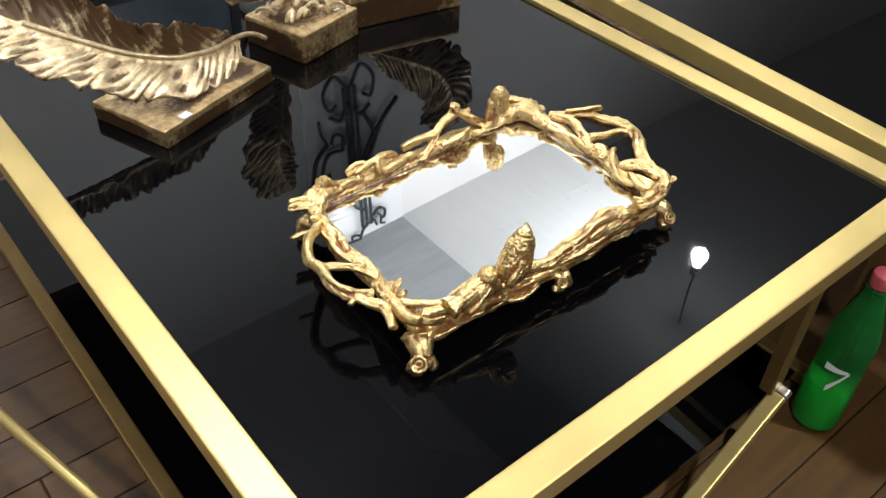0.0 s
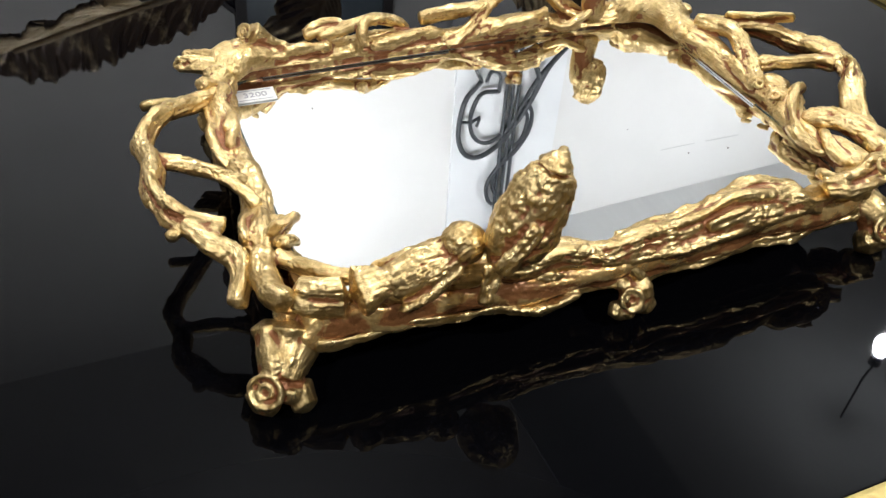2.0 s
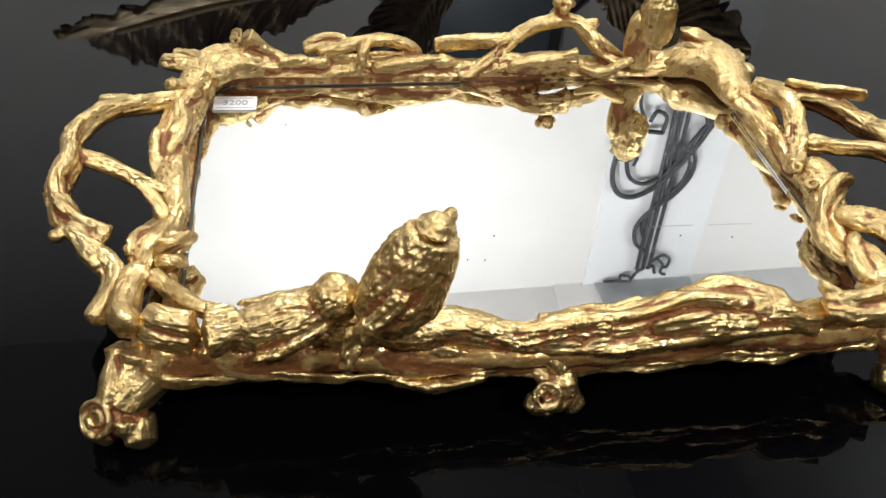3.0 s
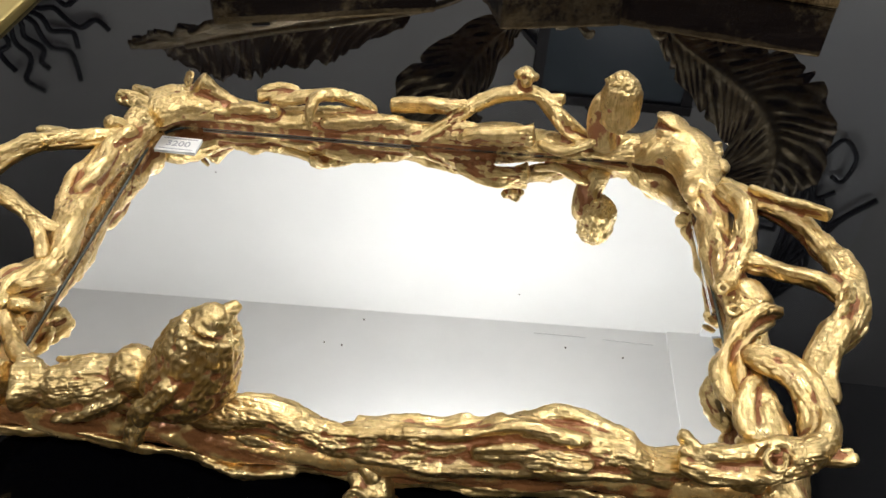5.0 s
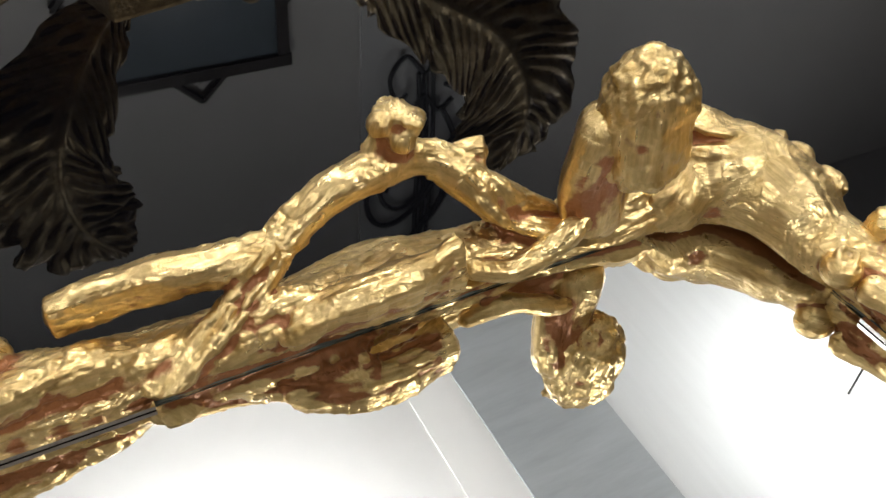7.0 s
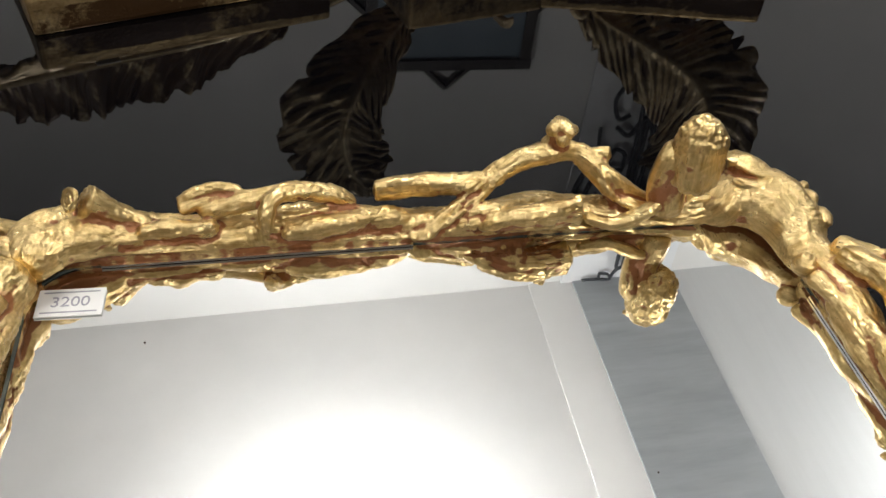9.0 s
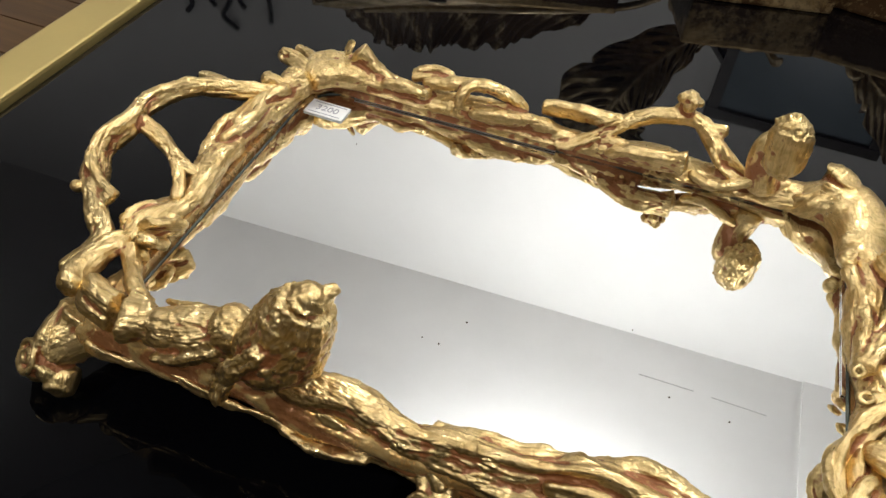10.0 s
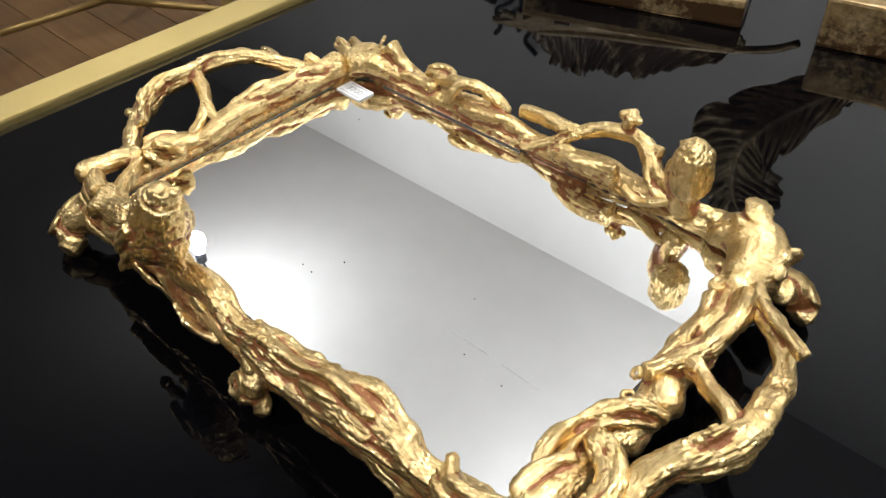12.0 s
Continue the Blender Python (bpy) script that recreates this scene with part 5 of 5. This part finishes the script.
# ---- wall decoration ----
def scroll_row(parent, rows, r=0.011):
    bm = bent(bmesh.new(), [(0.910 + (x - 170) * 0.00092 + (y - 335) * 0.00011, WALL_Y - 0.035, 1.934 + (min(y, 640) - 335) * 0.00158 + max(0, y - 640) * 0.0008) for x, y in rows], r * 0.74, 0.012, 8)
    return part("scroll_bar", bm, ORNAMENT, parent, smooth=True)


art = empty("wall_scrollwork", 0, 0, 0, label="black wrought iron scroll decoration on the pilaster", category="wall decor")
for dx in (-28, 0, 26):
    scroll_row(art, [(410 + dx, 60), (408 + dx, 200), (393 + dx, 350), (374 + dx, 520), (362 + dx, 655)], 0.010)
scroll_row(art, [(270, 205), (200, 250), (170, 335), (195, 395), (260, 415), (350, 390), (430, 335), (490, 280), (560, 200), (660, 140)], 0.013)
scroll_row(art, [(345, 240), (265, 240), (222, 300), (240, 355), (300, 378), (380, 355), (440, 300), (510, 230), (610, 165)], 0.011)
scroll_row(art, [(470, 280), (497, 320), (485, 370), (430, 420), (350, 460), (300, 510), (310, 560), (352, 585)], 0.011)
scroll_row(art, [(455, 300), (478, 330), (460, 380), (410, 415), (355, 455), (325, 505), (345, 550)], 0.010)
scroll_row(art, [(365, 655), (335, 675), (312, 720)], 0.009)
scroll_row(art, [(375, 655), (405, 640), (415, 690)], 0.009)
scroll_row(art, [(395, 625), (440, 605), (475, 620), (465, 655), (445, 645)], 0.009)
scroll_row(art, [(425, 620), (450, 640), (440, 690), (465, 705)], 0.008)
scroll_row(art, [(190, 725), (250, 728), (310, 735), (300, 700), (265, 690), (262, 720)], 0.008)
scroll_row(art, [(180, 305), (230, 310), (262, 300), (250, 325)], 0.008)
scroll_row(art, [(345, 240), (350, 200), (310, 185), (290, 210)], 0.010)
scroll_row(art, [(240, 130), (245, 170), (270, 205)], 0.009)
scroll_row(art, [(400, 60), (340, 20), (280, 60), (300, 110), (340, 100)], 0.010)
scroll_row(art, [(420, 60), (480, 10), (540, 50), (520, 105), (480, 95)], 0.010)
scroll_row(art, [(300, 130), (350, 150), (400, 110), (450, 150), (510, 130)], 0.011)
scroll_row(art, [(470, 150), (500, 190), (520, 230), (500, 250)], 0.013)


def square_art(x, z, half, tilt):
    a = empty("framed_panel", x, WALL_Y - 0.02, z, label="dark framed blue-grey panel on the white wall", category="wall decor")
    part("panel", box(bmesh.new(), -half, half, -0.006, 0.018, -half, half), PANE, a)
    for s in (-1, 1):
        part("frame_bar", box(bmesh.new(), -half - 0.02, half + 0.02, -0.016, 0.018, s * half - 0.016, s * half + 0.016), DARK_WOOD, a)
    for s in (-1, 1):
        part("frame_bar", box(bmesh.new(), s * half - 0.016, s * half + 0.016, -0.014, 0.017, -half, half), DARK_WOOD, a)
    q = half * 1.38
    pts = [(-q, 0), (0, q), (q, 0), (0, -q)]
    for (ax, az), (bx, bz) in zip(pts, pts[1:] + pts[:1]):
        part("diamond_bar", rod(bmesh.new(), (ax, 0.006, az), (bx, 0.006, bz), 0.010, 6), DARK_WOOD, a)
    return a


square_art(0.44, 1.15, 0.225, 45)
burst = empty("sunburst_decor", -1.39, WALL_Y - 0.02, 1.21, label="dark metal sunburst decoration on the white wall", category="wall decor")
part("hub", lathe(bmesh.new(), [(0.02, -0.012), (0.09, -0.01), (0.10, 0.0), (0.09, 0.012)], 24), IRON, burst).matrix_basis = pose(0, 0, 0, 90)
for i in range(22):
    a = i / 22 * 6.283
    r1 = 0.33 if i % 2 else 0.26
    pts = []
    for k in range(7):
        q, b = 0.08 + (r1 - 0.08) * k / 6, a + 0.10 * math.sin(k * 1.9 + i)
        pts.append((q * math.cos(b), 0, q * math.sin(b)))
    part("ray", bent(bmesh.new(), pts, 0.009, 0.012, 6), IRON, burst, smooth=True)


# ---- bottle on the floor ----
bottle = empty("drink_bottle", 0.478, -0.292, 0, rz=200, label="green plastic drink bottle standing on the wood floor", category="bottle")
R = 0.036
prof = [(0.022, 0.0026), (R - 0.003, 0.0051), (R, 0.0154), (R, 0.0845), (R - 0.0012, 0.0922), (R - 0.0012, 0.1587), (R, 0.1664), (R - 0.001, 0.1920), (0.028, 0.2202), (0.019, 0.2509), (0.0135, 0.2714), (0.0128, 0.2842), (0.0128, 0.2893)]
body = part("body", lathe(bmesh.new(), prof, 40), GREEN, bottle, "clear green plastic", smooth=True)
part("drink", lathe(bmesh.new(), [(0.020, 0.0064), (R - 0.005, 0.0090), (R - 0.002, 0.0179), (R - 0.002, 0.0845), (R - 0.003, 0.0922), (R - 0.003, 0.0998)], 40), DRINK, bottle, smooth=True)
part("cap", lathe(bmesh.new(), [(0.0145, 0.2829), (0.0150, 0.2854), (0.0150, 0.3021), (0.0135, 0.3059)], 28), CAP, bottle, "pinkish red screw cap", smooth=True)
part("neck_ring", lathe(bmesh.new(), [(0.013, 0.2752), (0.0162, 0.2765), (0.0162, 0.2803), (0.013, 0.2816)], 28), GREEN, body, smooth=True)
bm = bmesh.new()
for a0, a1, z0, z1 in ((-0.55, 0.35, 0.138, 0.147), (-0.2, 0.42, 0.102, 0.143)):
    prev = None
    for i in range(9):
        t = i / 8
        a = a0 + (a1 - a0) * t
        zc = z0 + (z1 - z0) * t if z1 - z0 > 0.02 else 0.143
        hw = 0.0065 * (1 - 0.6 * t)
        now = [bm.verts.new(((R + 0.0006) * math.cos(a), (R + 0.0006) * math.sin(a), zc + s * hw)) for s in (-1, 1)]
        if prev:
            bm.faces.new((prev[0], now[0], now[1], prev[1]))
        prev = now
part("print", bm, LOGO_WHITE, body, "white slanted print mark")

# ---- wire stand beyond the table ----
stand = empty("wire_stand", -1.25, 0.47, 0, label="gold wire table base with branching bars", category="table base")


def bar(a, b, r=0.007, mat=BRASS_DARK, name="bar"):
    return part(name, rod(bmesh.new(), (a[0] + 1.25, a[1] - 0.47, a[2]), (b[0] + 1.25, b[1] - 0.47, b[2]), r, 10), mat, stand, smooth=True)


bar((-1.26, 0.43, 0.05), (-1.28, 0.22, 0.05))
bar((-1.26, 0.43, 0.05), (-1.05, 0.56, 0.05))
bar((-1.26, 0.43, 0.05), (-1.42, 0.42, 0.22))
bar((-1.26, 0.43, 0.05), (-1.36, 0.58, 0.20))
bar((-1.05, 0.56, 0.05), (-1.22, 0.76, 0.30), 0.010, BRASS)
bar((-1.28, 0.22, 0.05), (-1.42, 0.05, 0.20))
bar((-1.42, 0.42, 0.22), (-1.36, 0.58, 0.20))
bar((-1.42, 0.42, 0.22), (-1.42, 0.05, 0.20))
bar((-1.05, 0.56, 0.05), (-0.90, 0.40, 0.007), 0.007)
bar((-1.28, 0.22, 0.05), (-1.15, 0.05, 0.007), 0.007)
bar((-1.36, 0.58, 0.20), (-1.22, 0.76, 0.30), 0.007)
bar((-1.52, 0.05, 0.30), (-1.52, 0.80, 0.30), 0.018, BRASS, "top_bar")
bar((-1.42, 0.05, 0.20), (-1.52, 0.05, 0.30), 0.008)
bar((-1.22, 0.76, 0.30), (-1.52, 0.80, 0.30), 0.010, BRASS)
near = empty("floor_rail_stand", -0.46, 0.25, 0, label="round gold tube of a stand beside the table", category="table base")
part("tube", rod(bmesh.new(), (-0.10, 0.35, 0.11), (0.06, -0.31, 0.11), 0.008, 14), BRASS, near, smooth=True)
for x, y in ((-0.10, 0.35), (0.06, -0.31)):
    part("post", rod(bmesh.new(), (x, y, 0), (x, y, 0.11), 0.008, 12), BRASS_DARK, near, smooth=True)

# ---- floor planks ----
floor = bpy.data.objects["floor"]
plank_me = {}


def plank_mesh(length):
    if length not in plank_me:
        bm = box(bmesh.new(), 0, length, 0, PLANK_W - 0.003, -0.006, 0, 0.001)
        me = bpy.data.meshes.new("plank")
        bm.to_mesh(me)
        bm.free()
        me.materials.append(PLANK)
        plank_me[length] = me
    return plank_me[length]


PLANK_W = 0.094
rng = random.Random(7)
for i in range(22):
    y = -0.80 + i * PLANK_W
    x = -2.3 - rng.choice((0, 0.3, 0.6))
    while x < 1.5:
        ob = new("plank", plank_mesh(1.2))
        ob.matrix_basis = pose(x, y, 0)
        ob.parent = floor
        x += 1.204
verts, faces = [], []
for y in np.arange(Y0, WALL_Y - 0.05, PLANK_W):
    for x in np.arange(X0, X1, 1.2):
        if -0.75 < y < 1.10 and -1.9 < x < 0.3:
            continue
        b = len(verts)
        verts += [(x, y, -0.002), (x + 1.196, y, -0.002), (x + 1.196, y + PLANK_W - 0.003, -0.002), (x, y + PLANK_W - 0.003, -0.002)]
        faces.append((b, b + 1, b + 2, b + 3))
me = bpy.data.meshes.new("far_planks")
me.from_pydata(verts, [], faces)
tagged(mesh_part("far_planks", me, PLANK, floor, smooth=False), kind="stuff")
